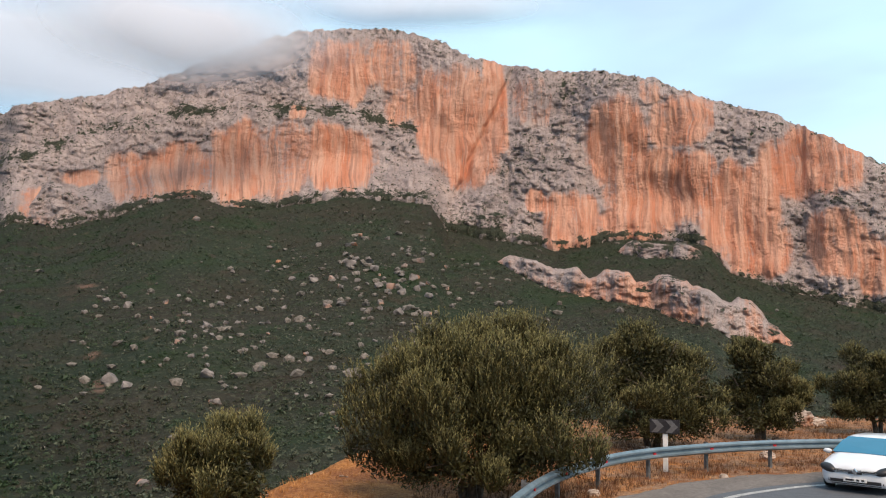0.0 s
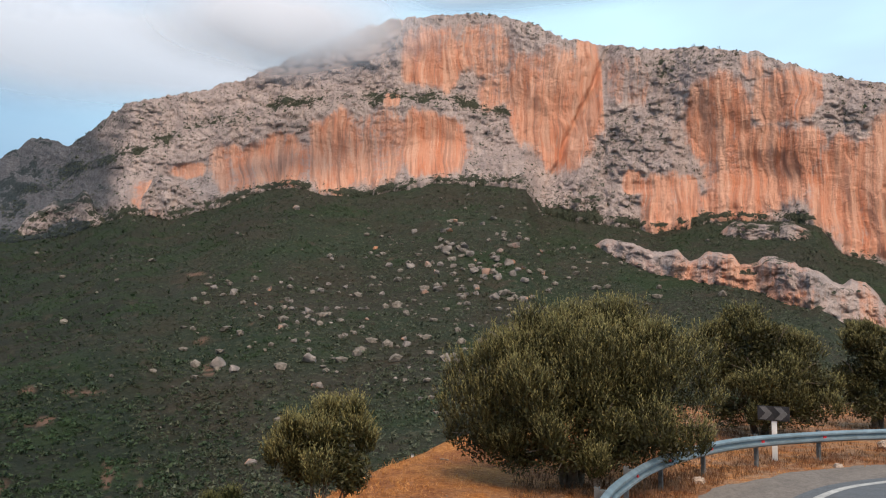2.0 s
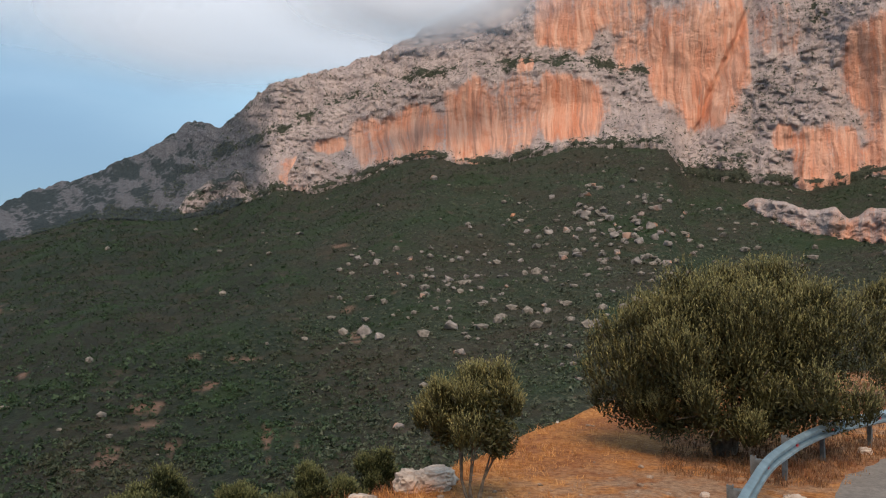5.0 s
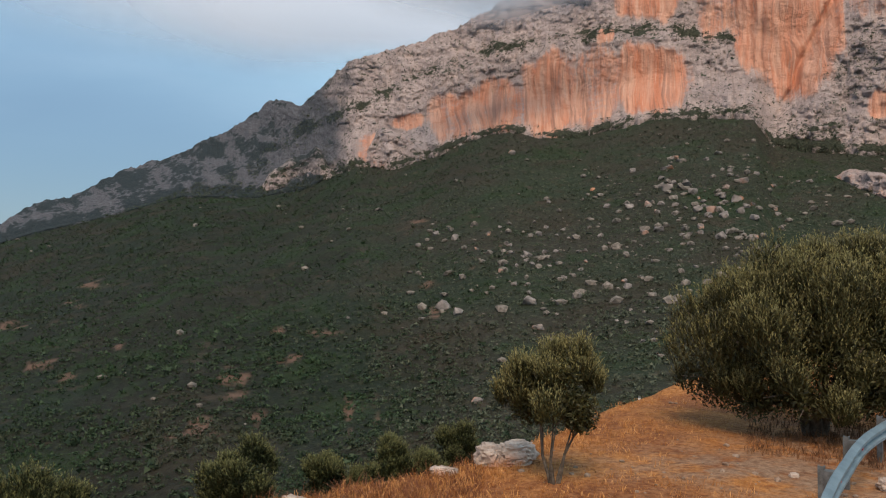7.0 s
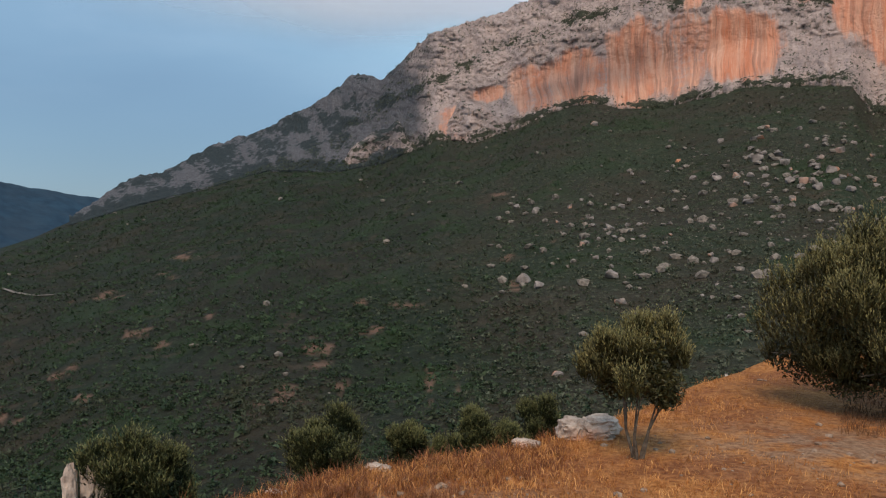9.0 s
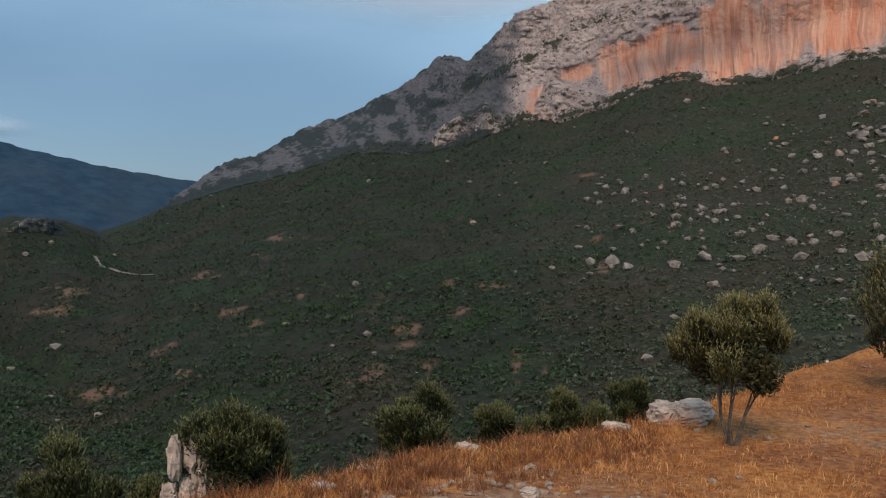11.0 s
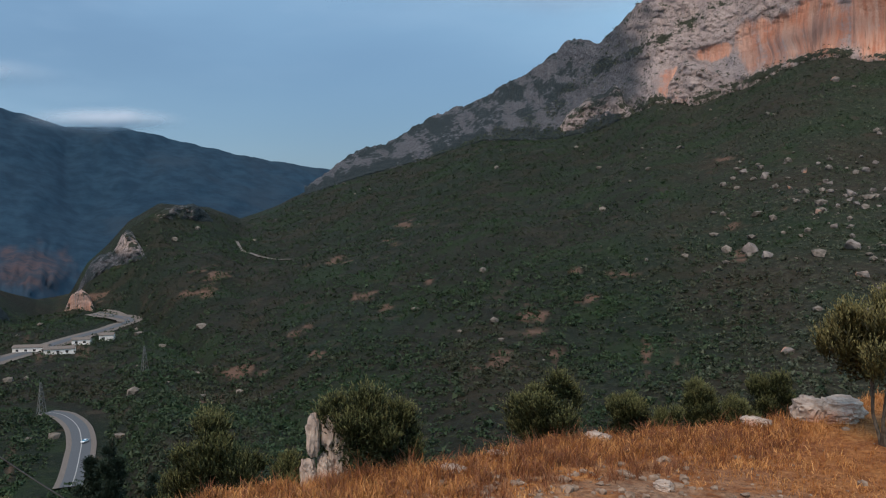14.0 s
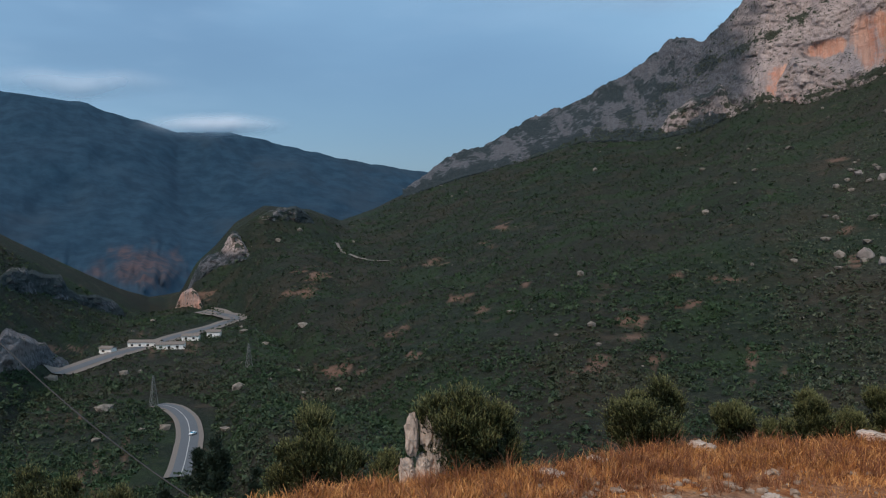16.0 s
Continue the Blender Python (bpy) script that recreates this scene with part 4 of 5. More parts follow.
tree("olive_tree", place(2.0, 16.2), [(0.1, 0.2, 1.95, 1.45, 1.15), (-1.35, -0.1, 1.55, 1.15, 1.0), (1.35, 0.1, 1.75, 1.2, 1.1), (-0.5, -0.7, 1.6, 1.1, 1.1), (0.75, -0.8, 1.35, 1.1, 0.95), (-0.6, 0.3, 2.55, 0.95, 0.7),
                                      (0.75, 0.2, 2.5, 0.85, 0.75), (1.55, -0.2, 2.4, 0.6, 0.75), (-1.6, 0.2, 0.85, 0.9, 0.65), (1.75, -0.3, 0.95, 0.75, 0.6), (-0.2, -0.9, 0.8, 0.9, 0.55), (0.8, -0.7, 0.75, 0.75, 0.45), (-1.0, -0.5, 0.6, 0.7, 0.4)],
     [(-0.12, 0, 0.5), (0.14, 0.05, 0.55), (0.02, -0.12, 0.5)], "broad old olive tree with dense grey-green crown beside the barrier", "olive tree", 11500, OLIVE, 11, group="olive trees on the terrace", per=13, trunk_r=0.10, length=0.42, rise=1.2)
tree("olive_tree", place(14.2, 25.4), [(0, 0, 2.1, 1.35, 1.2), (-1.0, 0.1, 1.9, 0.95, 0.95), (1.05, 0, 1.85, 0.95, 0.95), (0.2, 0, 2.85, 1.0, 0.6), (0.2, -0.6, 1.3, 1.15, 0.8), (-1.0, -0.3, 0.8, 0.9, 0.65), (1.1, -0.2, 0.8, 1.0, 0.65), (0.1, -0.5, 0.65, 1.0, 0.5), (1.5, 0, 1.5, 0.75, 0.8)],
     [(-0.2, 0, 0.75), (0.15, 0.05, 0.7)], "olive tree with dark rounded crown behind the chevron sign", "olive tree", 6000, OLIVE, 12, group="olive trees on the terrace", length=0.3, leaf=0.09)
tree("olive_tree", place(20.9, 29.0), [(0, 0, 1.95, 1.05, 1.05), (-0.7, 0.1, 1.5, 0.75, 0.75), (0.75, 0, 1.6, 0.75, 0.85), (0.1, 0, 2.55, 0.8, 0.45), (-0.4, -0.3, 0.7, 0.95, 0.55), (0.6, -0.2, 0.7, 0.85, 0.5), (0.95, 0, 1.3, 0.6, 0.6)],
     [(-0.1, 0, 0.6), (0.1, 0.05, 0.6)], "small olive tree with round crown on the terrace", "olive tree", 3800, OLIVE, 13, group="olive trees on the terrace", length=0.3, leaf=0.1)
tree("olive_tree", place(27.6, 33.0), [(0, 0, 1.85, 1.3, 0.95), (-1.0, 0.1, 1.6, 0.85, 0.75), (1.05, 0, 1.7, 0.9, 0.85), (0.4, 0, 2.3, 0.95, 0.55), (0.1, -0.4, 0.95, 1.3, 0.65), (-1.0, 0, 0.85, 0.8, 0.5)],
     [(-0.1, 0, 0.6), (0.1, 0.05, 0.6)], "olive tree with yellowish crown at the road bend", "olive tree", 4200, OLIVE, 14, group="olive trees on the terrace", length=0.3, leaf=0.1)
tree("young_olive_tree", place(-14.9, 11.7), [(0.0, 0, 1.2, 0.55, 0.45), (-0.34, 0.1, 1.05, 0.40, 0.36), (0.36, 0, 1.05, 0.40, 0.38), (0.12, -0.05, 1.5, 0.42, 0.28), (-0.2, 0, 1.46, 0.38, 0.28), (0.42, 0.0, 0.85, 0.26, 0.18)],
     [(-0.09, 0, 0.38), (0.10, 0.03, 0.4), (0.0, -0.06, 0.35)], "slender young olive tree with several thin stems in dry grass", "olive tree", 2600, OLIVE, 15, group="olive trees on the terrace", per=12, length=0.30, leaf=0.06, trunk_r=0.026, rise=1.4)

BUSHES = [(-48.2, 9.75, -0.22, 0.57, 1.02, BUSH), (-59.3, 10.4, -1.25, 0.55, 1.75, BUSH), (-36.1, 11.6, -0.5, 0.56, 1.1, BUSH), (-30.5, 12.2, -0.5, 0.42, 0.72, BUSH), (-25.6, 13.0, -0.7, 0.48, 0.95, BUSH), (-21.2, 13.8, -0.7, 0.5, 1.05, BUSH),
          (-23.4, 12.9, -0.6, 0.42, 0.62, BUSH), (-28.0, 12.4, -0.6, 0.36, 0.55, BUSH), (-61.5, 10.8, -1.7, 0.5, 1.35, BUSH), (-54.8, 10.2, -1.2, 0.45, 1.1, BUSH), (-76.0, 12.5, -1.9, 0.6, 1.3, BUSH), (-72.0, 13, -2.4, 0.6, 1.2, BUSH), (-66.5, 14.0, -3.0, 0.6, 1.3, BUSH)]
for i, (ba, br_, bz, wide, tall, mat) in enumerate(BUSHES):
    rb = random.Random(40 + i)
    lobes = [(rb.uniform(-0.35, 0.35) * wide, rb.uniform(-0.3, 0.3) * wide, tall * q, wide * rb.uniform(0.62, 0.85), tall * 0.36) for q in (0.35, 0.45, 0.6, 0.4)] + [(0, 0, tall * 0.68, wide * 0.55, tall * 0.3)]
    tree("bush", place(ba, br_, bz), lobes, [(-0.04, 0, 0.15), (0.04, 0.02, 0.15)], "rounded evergreen bush growing over the terrace edge" if wide > 0.5 else "small evergreen shrub at the terrace edge", "bush",
         3400 if wide > 0.5 else 1700, mat, 60 + i, 11, 0.16, 0.045, 0.03, 0.9, "bushes along the terrace edge")

for i, (ca, cr, cz, tall) in enumerate([(-64.9, 62, -18.0, 5.0), (-66.3, 66, -19, 3.6), (-62.6, 58, -18.3, 3.4), (-61.0, 64, -20, 3.2), (-68.5, 70, -23, 3.2)]):
    lobes = [(0, 0, tall * q, tall * 0.26 * (1.12 - q), tall * 0.12) for q in (0.2, 0.35, 0.5, 0.65, 0.8, 0.92)]
    tree("conifer", place(ca, cr, cz), lobes, [(0, 0, 0.4)], "dark pointed conifer below the terrace", "conifer", 900, PINE, 90 + i, 10, 0.5, 0.2, 0.1, 0.5, "conifers below the terrace")


# ---- rocks on the terrace edge ----
def standing_rock(name, at, blocks, label, seed, turn=0.0):
    """Weathered limestone: a few fused blocks with cracks between."""
    root = new(name) if len(blocks) > 1 else None
    for j, (x, y, z, sx, sy, sz) in enumerate(blocks):
        bm = bmesh.new()
        made = bmesh.ops.create_icosphere(bm, subdivisions=4 if sx > 0.08 else 3, radius=1.0)
        for v in made["verts"]:
            d = v.co.normalized()
            q = Vector([math.copysign(abs(c) ** 0.75, c) for c in d])
            n = 0.24 * noise.noise(d * 2.1 + Vector((seed + j * 3.3, 0, 0))) + 0.20 * noise.noise(d * 5.3 + Vector((0, seed, j))) + 0.11 * noise.noise(d * 13 + Vector((j, seed, 0)))
            q = q * (1 + n)
            v.co = Vector((x + q.x * sx, y + q.y * sy, z + q.z * sz))
        ob = part("block" if root else name, bm, PALE, root)
    root = root or ob
    root.location, root.rotation_euler = at, (0, 0, radians(turn))
    return tagged(root, label, "rock")


standing_rock("standing_rock", place(-52.2, 9.75, -0.09), [(-0.09, 0, 0.43, 0.078, 0.11, 0.25), (0.09, 0.04, 0.46, 0.078, 0.1, 0.21), (0.24, 0.06, 0.53, 0.085, 0.1, 0.14), (-0.15, 0, -0.03, 0.09, 0.12, 0.19), (0.04, 0.02, -0.02, 0.085, 0.14, 0.22), (0.2, 0.08, 0.15, 0.12, 0.12, 0.3), (0.0, 0.02, -0.36, 0.21, 0.2, 0.2)], "upright cracked block of pale weathered limestone at the terrace edge", 4, 53)
standing_rock("edge_rock", place(-18.2, 12.9, 0), [(-0.2, 0, 0.06, 0.24, 0.25, 0.19), (0.2, 0.05, 0.12, 0.3, 0.25, 0.15), (0.0, 0.1, -0.1, 0.42, 0.35, 0.2)], "pale limestone block set in dry grass", 9, 18)
standing_rock("edge_rock", place(23.4, 36, 0), [(-0.2, 0, 0.2, 0.5, 0.5, 0.36), (0.5, 0.2, 0.0, 0.45, 0.4, 0.22)], "grey limestone hump behind the olive trees", 13)
for i, (sa, sr, s) in enumerate([(-43.2, 9.5, 0.11), (-33.0, 11.0, 0.12), (-22.6, 12.3, 0.15), (-40.0, 10.1, 0.09)]):
    standing_rock("ledge_rock", place(sa, sr, 0), [(0, 0, -0.02, s, s * 0.8, s * 0.42), (s * 0.9, 0.05, -0.03, s * 0.8, s * 0.7, s * 0.35)], "low pale limestone ledge half buried at the brink", 20 + i)

# ---- road, barrier, sign ----
RAIL = [(0.05, 5.6), (0.15, 7.2), (0.3, 8.9), (0.6, 10.7), (1.15, 13.1), (2.25, 15.9), (3.95, 18.4), (5.9, 19.95), (7.9, 20.95), (10.3, 21.5), (14.0, 21.7), (19.0, 20.6), (25.0, 17.5)]


def spline(points, per=12):
    """A smooth curve through points, with its length at every sample."""
    p = np.array([points[0], *points, points[-1]], float)
    out = []
    for i in range(1, len(p) - 2):
        t = np.linspace(0, 1, per, endpoint=False)[:, None]
        a, b, c, d = p[i - 1], p[i], p[i + 1], p[i + 2]
        out.append(0.5 * (2 * b + (c - a) * t + (2 * a - 5 * b + 4 * c - d) * t ** 2 + (3 * b - a - 3 * c + d) * t ** 3))
    out = np.concatenate(out + [p[-2:-1]])
    s = np.concatenate([[0], np.cumsum(np.linalg.norm(np.diff(out, axis=0), axis=1))])
    return out, s


LINE, ALONG = spline(RAIL)


def on_line(s):
    """Point, direction and inward (road side) normal of the barrier at s metres along it."""
    p = np.array([np.interp(s, ALONG, LINE[:, i]) for i in (0, 1)])
    q = np.array([np.interp(s + 0.2, ALONG, LINE[:, i]) - np.interp(s - 0.2, ALONG, LINE[:, i]) for i in (0, 1)])
    d = q / np.linalg.norm(q)
    return p, d, np.array([d[1], -d[0]])


def lie(x, y):
    return float(height(np.degrees(np.arctan2(x, y)), np.hypot(x, y)))


def ribbon(name, offsets, s0, s1, lift, mat, label, category, n=120, ragged=0.0):
    rows = []
    for s in np.linspace(s0, s1, n):
        p, d, inn = on_line(s)
        row = []
        for j, o in enumerate(offsets):
            if j == 0 and ragged:
                o += ragged * float(vnoise(s * 0.8, 0, 0, 5, 3))
            q = p + inn * o
            row.append((q[0], q[1], lie(q[0], q[1]) + lift))
        rows.append(row)
    me = mesh_from(name, np.array(rows), sheet(n, len(offsets)), [mat], None, True)
    return tagged(new(name, me), label, category, kind="structure")


END = float(ALONG[-1])
ribbon("road_verge", [0.75, 1.2, 1.6, 2.1], 0.5, END, 0.012, VERGE, "grey gravelly asphalt shoulder inside the barrier", "road shoulder", ragged=0.35)
ribbon("road", list(np.linspace(2.0, 9.0, 10)), 0.5, END, 0.020, ASPHALT, "worn grey asphalt of a sharp road bend", "road")
ribbon("edge_line", [2.28, 2.43], 9.5, END, 0.026, PAINT, "faded white edge line on the asphalt", "road marking")

# W profile of the beam: offset towards the road, height
WAVE = [(0.0, 0.265), (0.035, 0.252), (0.075, 0.222), (0.075, 0.187), (0.02, 0.157), (0.02, 0.122), (0.075, 0.092), (0.075, 0.057), (0.035, 0.027), (0.0, 0.014)]


def guard_rail():
    root = new("guard_rail")
    root.location = (*on_line(2.0)[0], 0)
    base = np.array(root.location)
    low = 0.445
    starts = list(np.arange(0.0, END - 1, 4.0))
    for i, s0 in enumerate(starts):
        s1 = min(s0 + 4.25, END)
        bm = bmesh.new()
        rings = []
        for s in np.linspace(s0, s1, 18):
            p, d, inn = on_line(s)
            g = lie(*p)
            lap = 0.004 * (1 if s > s1 - 0.3 else 0)
            outer = [Vector((*(p + inn * (o + 0.006 + lap)), g + low + h)) - Vector(base) for o, h in WAVE]
            inner = [Vector((*(p + inn * (o - 0.006 + lap)), g + low + h)) - Vector(base) for o, h in WAVE[::-1]]
            rings.append([bm.verts.new(v) for v in outer + inner])
        m = len(rings[0])
        for a_, b_ in zip(rings, rings[1:]):
            for k in range(m):
                bm.faces.new((a_[k], b_[k], b_[(k + 1) % m], a_[(k + 1) % m]))
        bm.faces.new(rings[0])
        bm.faces.new(rings[-1][::-1])
        part("beam", bm, STEEL, root, "galvanised corrugated steel beam, bluish")
    for j, s in enumerate(np.arange(0.9, END, 2.0)):
        p, d, inn = on_line(s)
        g = lie(*p)
        m = Matrix(((d[0], inn[0], 0, p[0] - base[0]), (d[1], inn[1], 0, p[1] - base[1]), (0, 0, 1, g), (0, 0, 0, 1)))
        bm = bmesh.new()
        box(bm, (-0.035, -0.20, -0.3), (0.035, -0.185, 0.72), m)
        box(bm, (-0.035, -0.14, -0.3), (0.035, -0.125, 0.72), m)
        box(bm, (-0.035, -0.185, -0.3), (-0.025, -0.14, 0.72), m)
        part("post", bm, POST, root, "grey steel channel post")
        bm = bmesh.new()
        box(bm, (-0.06, -0.125, 0.48), (0.06, 0.012, 0.495), m)
        box(bm, (-0.06, -0.125, 0.66), (0.06, 0.012, 0.675), m)
        box(bm, (-0.06, -0.125, 0.495), (-0.05, 0.012, 0.66), m)
        part("spacer", bm, POST, root, "grey steel spacer bracket")
        bm = bmesh.new()
        box(bm, (-0.045, 0.03, 0.545), (0.045, 0.046, 0.605), m, 0.006)
        box(bm, (-0.05, 0.026, 0.54), (-0.045, 0.05, 0.61), m)
        part("reflector", bm, RED, root, "red plastic reflector")
    return tagged(root, "curved galvanised steel crash barrier on short posts round the bend", "guard rail")


guard_rail()


def chevron_sign():
    p, d, inn = on_line(float(ALONG[np.argmin(np.abs(LINE[:, 0] - 5.75))]))
    p = p - inn * 0.55
    root = new("chevron_sign")
    root.location = (*p, lie(*p))
    face = math.atan2(p[0], p[1])
    m = Matrix.Rotation(-face - 0.25, 4, "Z")
    bm = bmesh.new()
    box(bm, (-0.055, -0.035, -0.2), (0.055, 0.035, 0.95), m, 0.008)
    part("post", bm, WHITE, root, "white painted square post")
    bm = bmesh.new()
    box(bm, (-0.36, -0.06, 0.92), (0.36, -0.035, 1.26), m, 0.004)
    part("board", bm, BLACK, root, "black sign board")
    for x0 in (-0.32, 0.02):
        bm = bmesh.new()
        pts = [(x0, 0.94), (x0 + 0.15, 0.94), (x0 + 0.30, 1.09), (x0 + 0.15, 1.24), (x0, 1.24), (x0 + 0.14, 1.09)]
        front = [bm.verts.new(m @ Vector((x, -0.068, z))) for x, z in pts]
        back = [bm.verts.new(m @ Vector((x, -0.058, z))) for x, z in pts]
        bm.faces.new(front)
        for k in range(6):
            bm.faces.new((front[k], back[k], back[(k + 1) % 6], front[(k + 1) % 6]))
        part("chevron", bm, GREYSIGN, root, "grey reflective chevron")
    return tagged(root, "low black and grey chevron bend sign on a white post", "road sign")


chevron_sign()

stake = new("marker_stake")
stake.location = place(-8.8, 20.2)
bm = bmesh.new()
box(bm, (-0.03, -0.02, -0.1), (0.03, 0.02, 0.30), None, 0.005)
part("post", bm, WHITE, stake)
bm = bmesh.new()
box(bm, (-0.034, -0.024, 0.30), (0.034, 0.024, 0.33), None, 0.004)
part("cap", bm, POST, stake)
tagged(stake, "short white marker stake at the terrace brink", "marker post")


# ---- the car ----
def gloss(name, col, rough, metal=0.0, coat=0.0):
    k = material(name, rough, metal)
    n = k.noise(k.co, 3.0, 4.0)
    k.put(k.bsdf.inputs["Base Color"], k.mix(k.range(n, 0.35, 0.7, 0.0, 0.3), col, tuple(0.8 * c for c in col)))
    k.bsdf.inputs["Coat Weight"].default_value = coat
    k.bsdf.inputs["Specular IOR Level"].default_value = 0.5
    return k.mat


CARPAINT = gloss("white_car_paint", (0.74, 0.77, 0.80), 0.3, 0.0, 0.6)
# blue of the reflected sky is put into the glass colour
GLASS = gloss("sky_tinted_car_glass", (0.045, 0.20, 0.33), 0.08)
TRIM = gloss("black_plastic_trim", (0.02, 0.02, 0.022), 0.45)
CHROME = gloss("chrome", (0.7, 0.71, 0.73), 0.15, 1.0)
LENS = gloss("headlight_lens", (0.45, 0.48, 0.5), 0.1, 0.3)
TYRE = gloss("tyre_rubber", (0.02, 0.02, 0.02), 0.9)

HULL = [(0.0, 0.60, 0.28, 0.62, 0.50, 0.66), (0.06, 0.74, 0.22, 0.68, 0.58, 0.74), (0.16, 0.80, 0.19, 0.73, 0.62, 0.80), (0.5, 0.855, 0.18, 0.82, 0.66, 0.90), (1.05, 0.865, 0.18, 0.90, 0.70, 0.98), (1.4, 0.865, 0.18, 0.92, 0.64, 1.20), (1.8, 0.865, 0.18, 0.93, 0.58, 1.41),
        (2.3, 0.865, 0.18, 0.95, 0.58, 1.45), (3.1, 0.86, 0.18, 0.97, 0.56, 1.42), (3.6, 0.85, 0.20, 0.98, 0.54, 1.30), (3.95, 0.80, 0.24, 0.95, 0.55, 1.02), (4.06, 0.70, 0.30, 0.80, 0.50, 0.84)]


def car_section(st):
    y, hw, zl, zs, rw, zt = st
    half = [(0, zl), (hw * 0.88, zl), (hw * 0.98, zl + 0.14), (hw, (zl + zs) / 2 + 0.06), (hw * 0.97, zs - 0.02), (hw * 0.93, zs + 0.01), (rw + 0.02, zt - 0.035), (rw - 0.1, zt), (0, zt + 0.02)]
    return [Vector((x, y, z)) for x, z in half] + [Vector((-x, y, z)) for x, z in half[-2:0:-1]]


def car():
    root = new("hatchback_car")
    bm = bmesh.new()
    rings = [[bm.verts.new(v) for v in car_section(st)] for st in HULL]
    for a_, b_ in zip(rings, rings[1:]):
        for k in range(len(a_)):
            bm.faces.new((a_[k], a_[(k + 1) % len(a_)], b_[(k + 1) % len(a_)], b_[k]))
    bm.faces.new(rings[0][::-1])
    bm.faces.new(rings[-1])
    bmesh.ops.recalc_face_normals(bm, faces=bm.faces)
    part("body", bm, CARPAINT, root, "glossy white body shell", True)

    def panel(name, pts, mat, label, push=Vector((0, -0.012, 0.008)), parent=None):
        b = bmesh.new()
        f = [b.verts.new(Vector(q) + push) for q in pts]
        k = [b.verts.new(Vector(q) - push * 0.3) for q in pts]
        b.faces.new(f)
        for i in range(len(f)):
            b.faces.new((f[i], k[i], k[(i + 1) % len(f)], f[(i + 1) % len(f)]))
        bmesh.ops.recalc_face_normals(b, faces=b.faces)
        return part(name, b, mat, parent or root, label)

    screen = panel("windscreen", [(-0.74, 1.08, 0.985), (0.74, 1.08, 0.985), (0.66, 1.4, 1.20), (0.56, 1.78, 1.39), (-0.56, 1.78, 1.39), (-0.66, 1.4, 1.20)], GLASS, "sloping windscreen with the sky's reflection in its blue colour", Vector((0, -0.015, 0.035)))
    for sx in (-1, 1):
        panel("side_window", [(sx * 0.82, 1.3, 0.98), (sx * 0.66, 1.75, 1.30), (sx * 0.62, 2.3, 1.36), (sx * 0.82, 2.35, 1.0)], GLASS, "dark side window", Vector((sx * 0.03, 0, 0.01)))
        panel("side_window", [(sx * 0.82, 2.42, 1.0), (sx * 0.62, 2.38, 1.36), (sx * 0.60, 3.1, 1.32), (sx * 0.80, 3.2, 1.05)], GLASS, "dark side window", Vector((sx * 0.03, 0, 0.01)))
        b = bmesh.new()
        made = bmesh.ops.create_uvsphere(b, u_segments=16, v_segments=10, radius=1)
        bmesh.ops.transform(b, matrix=Matrix.Translation((sx * 0.64, 0.13, 0.655)) @ Matrix.Rotation(sx * 0.6, 4, "Z") @ Matrix.Rotation(sx * -0.26, 4, "Y") @ Matrix.Diagonal((0.25, 0.14, 0.125, 1)), verts=made["verts"])
        lamp = part("headlight", b, TRIM, root, "dark swept-back headlight housing", True)
        for q, (lx, lz) in enumerate(((0.58, 0.64), (0.73, 0.69))):
            b = bmesh.new()
            made = bmesh.ops.create_uvsphere(b, u_segments=12, v_segments=8, radius=1)
            bmesh.ops.transform(b, matrix=Matrix.Translation((sx * lx, 0.035 + 0.10 * q, lz)) @ Matrix.Diagonal((0.065, 0.05, 0.06, 1)), verts=made["verts"])
            part("lens", b, LENS, lamp, "clear headlight lens", True)
        b = bmesh.new()
        made = bmesh.ops.create_uvsphere(b, u_segments=12, v_segments=8, radius=1)
        bmesh.ops.transform(b, matrix=Matrix.Translation((sx * 0.97, 1.32, 0.98)) @ Matrix.Diagonal((0.11, 0.07, 0.075, 1)), verts=made["verts"])
        mirror = part("wing_mirror", b, CARPAINT, root, "white wing mirror", True)
        b = bmesh.new()
        box(b, (sx * 0.93 - 0.06, 1.36, 0.92), (sx * 0.93 + 0.06, 1.385, 1.03), None, 0.01)
        part("mirror_glass", b, TRIM, mirror)
        b = bmesh.new()
        box(b, (sx * 0.62 - 0.1, 0.035, 0.33), (sx * 0.62 + 0.1, 0.10, 0.42), Matrix.Rotation(sx * 0.12, 4, "Z"), 0.015)
        part("fog_light", b, LENS, root, "fog light recess")
        for wy in (0.80, 3.36):
            b = bmesh.new()
            c = Matrix.Translation((sx * 0.78, wy, 0.31)) @ Matrix.Rotation(math.pi / 2, 4, "Y")
            bmesh.ops.create_cone(b, cap_ends=True, segments=28, radius1=0.31, radius2=0.31, depth=0.2, matrix=c)
            bmesh.ops.bevel(b, geom=list(b.edges), offset=0.02, segments=1, affect="EDGES")
            wheel = part("wheel", b, TYRE, root, "black rubber tyre")
            b = bmesh.new()
            bmesh.ops.create_cone(b, cap_ends=True, segments=20, radius1=0.2, radius2=0.17, depth=0.03, matrix=Matrix.Translation((sx * 0.885, wy, 0.31)) @ Matrix.Rotation(sx * math.pi / 2, 4, "Y"))
            part("rim", b, CHROME, wheel, "silver rim")
    b = bmesh.new()
    box(b, (-0.58, -0.03, 0.57), (0.58, 0.10, 0.665), None, 0.03)
    box(b, (-0.2, -0.035, 0.50), (0.2, 0.10, 0.69), None, 0.05)
    grille = part("grille", b, TRIM, root, "black upper grille bar")
    b = bmesh.new()
    box(b, (-0.50, -0.045, 0.60), (0.50, 0.0, 0.615), None, 0.004)
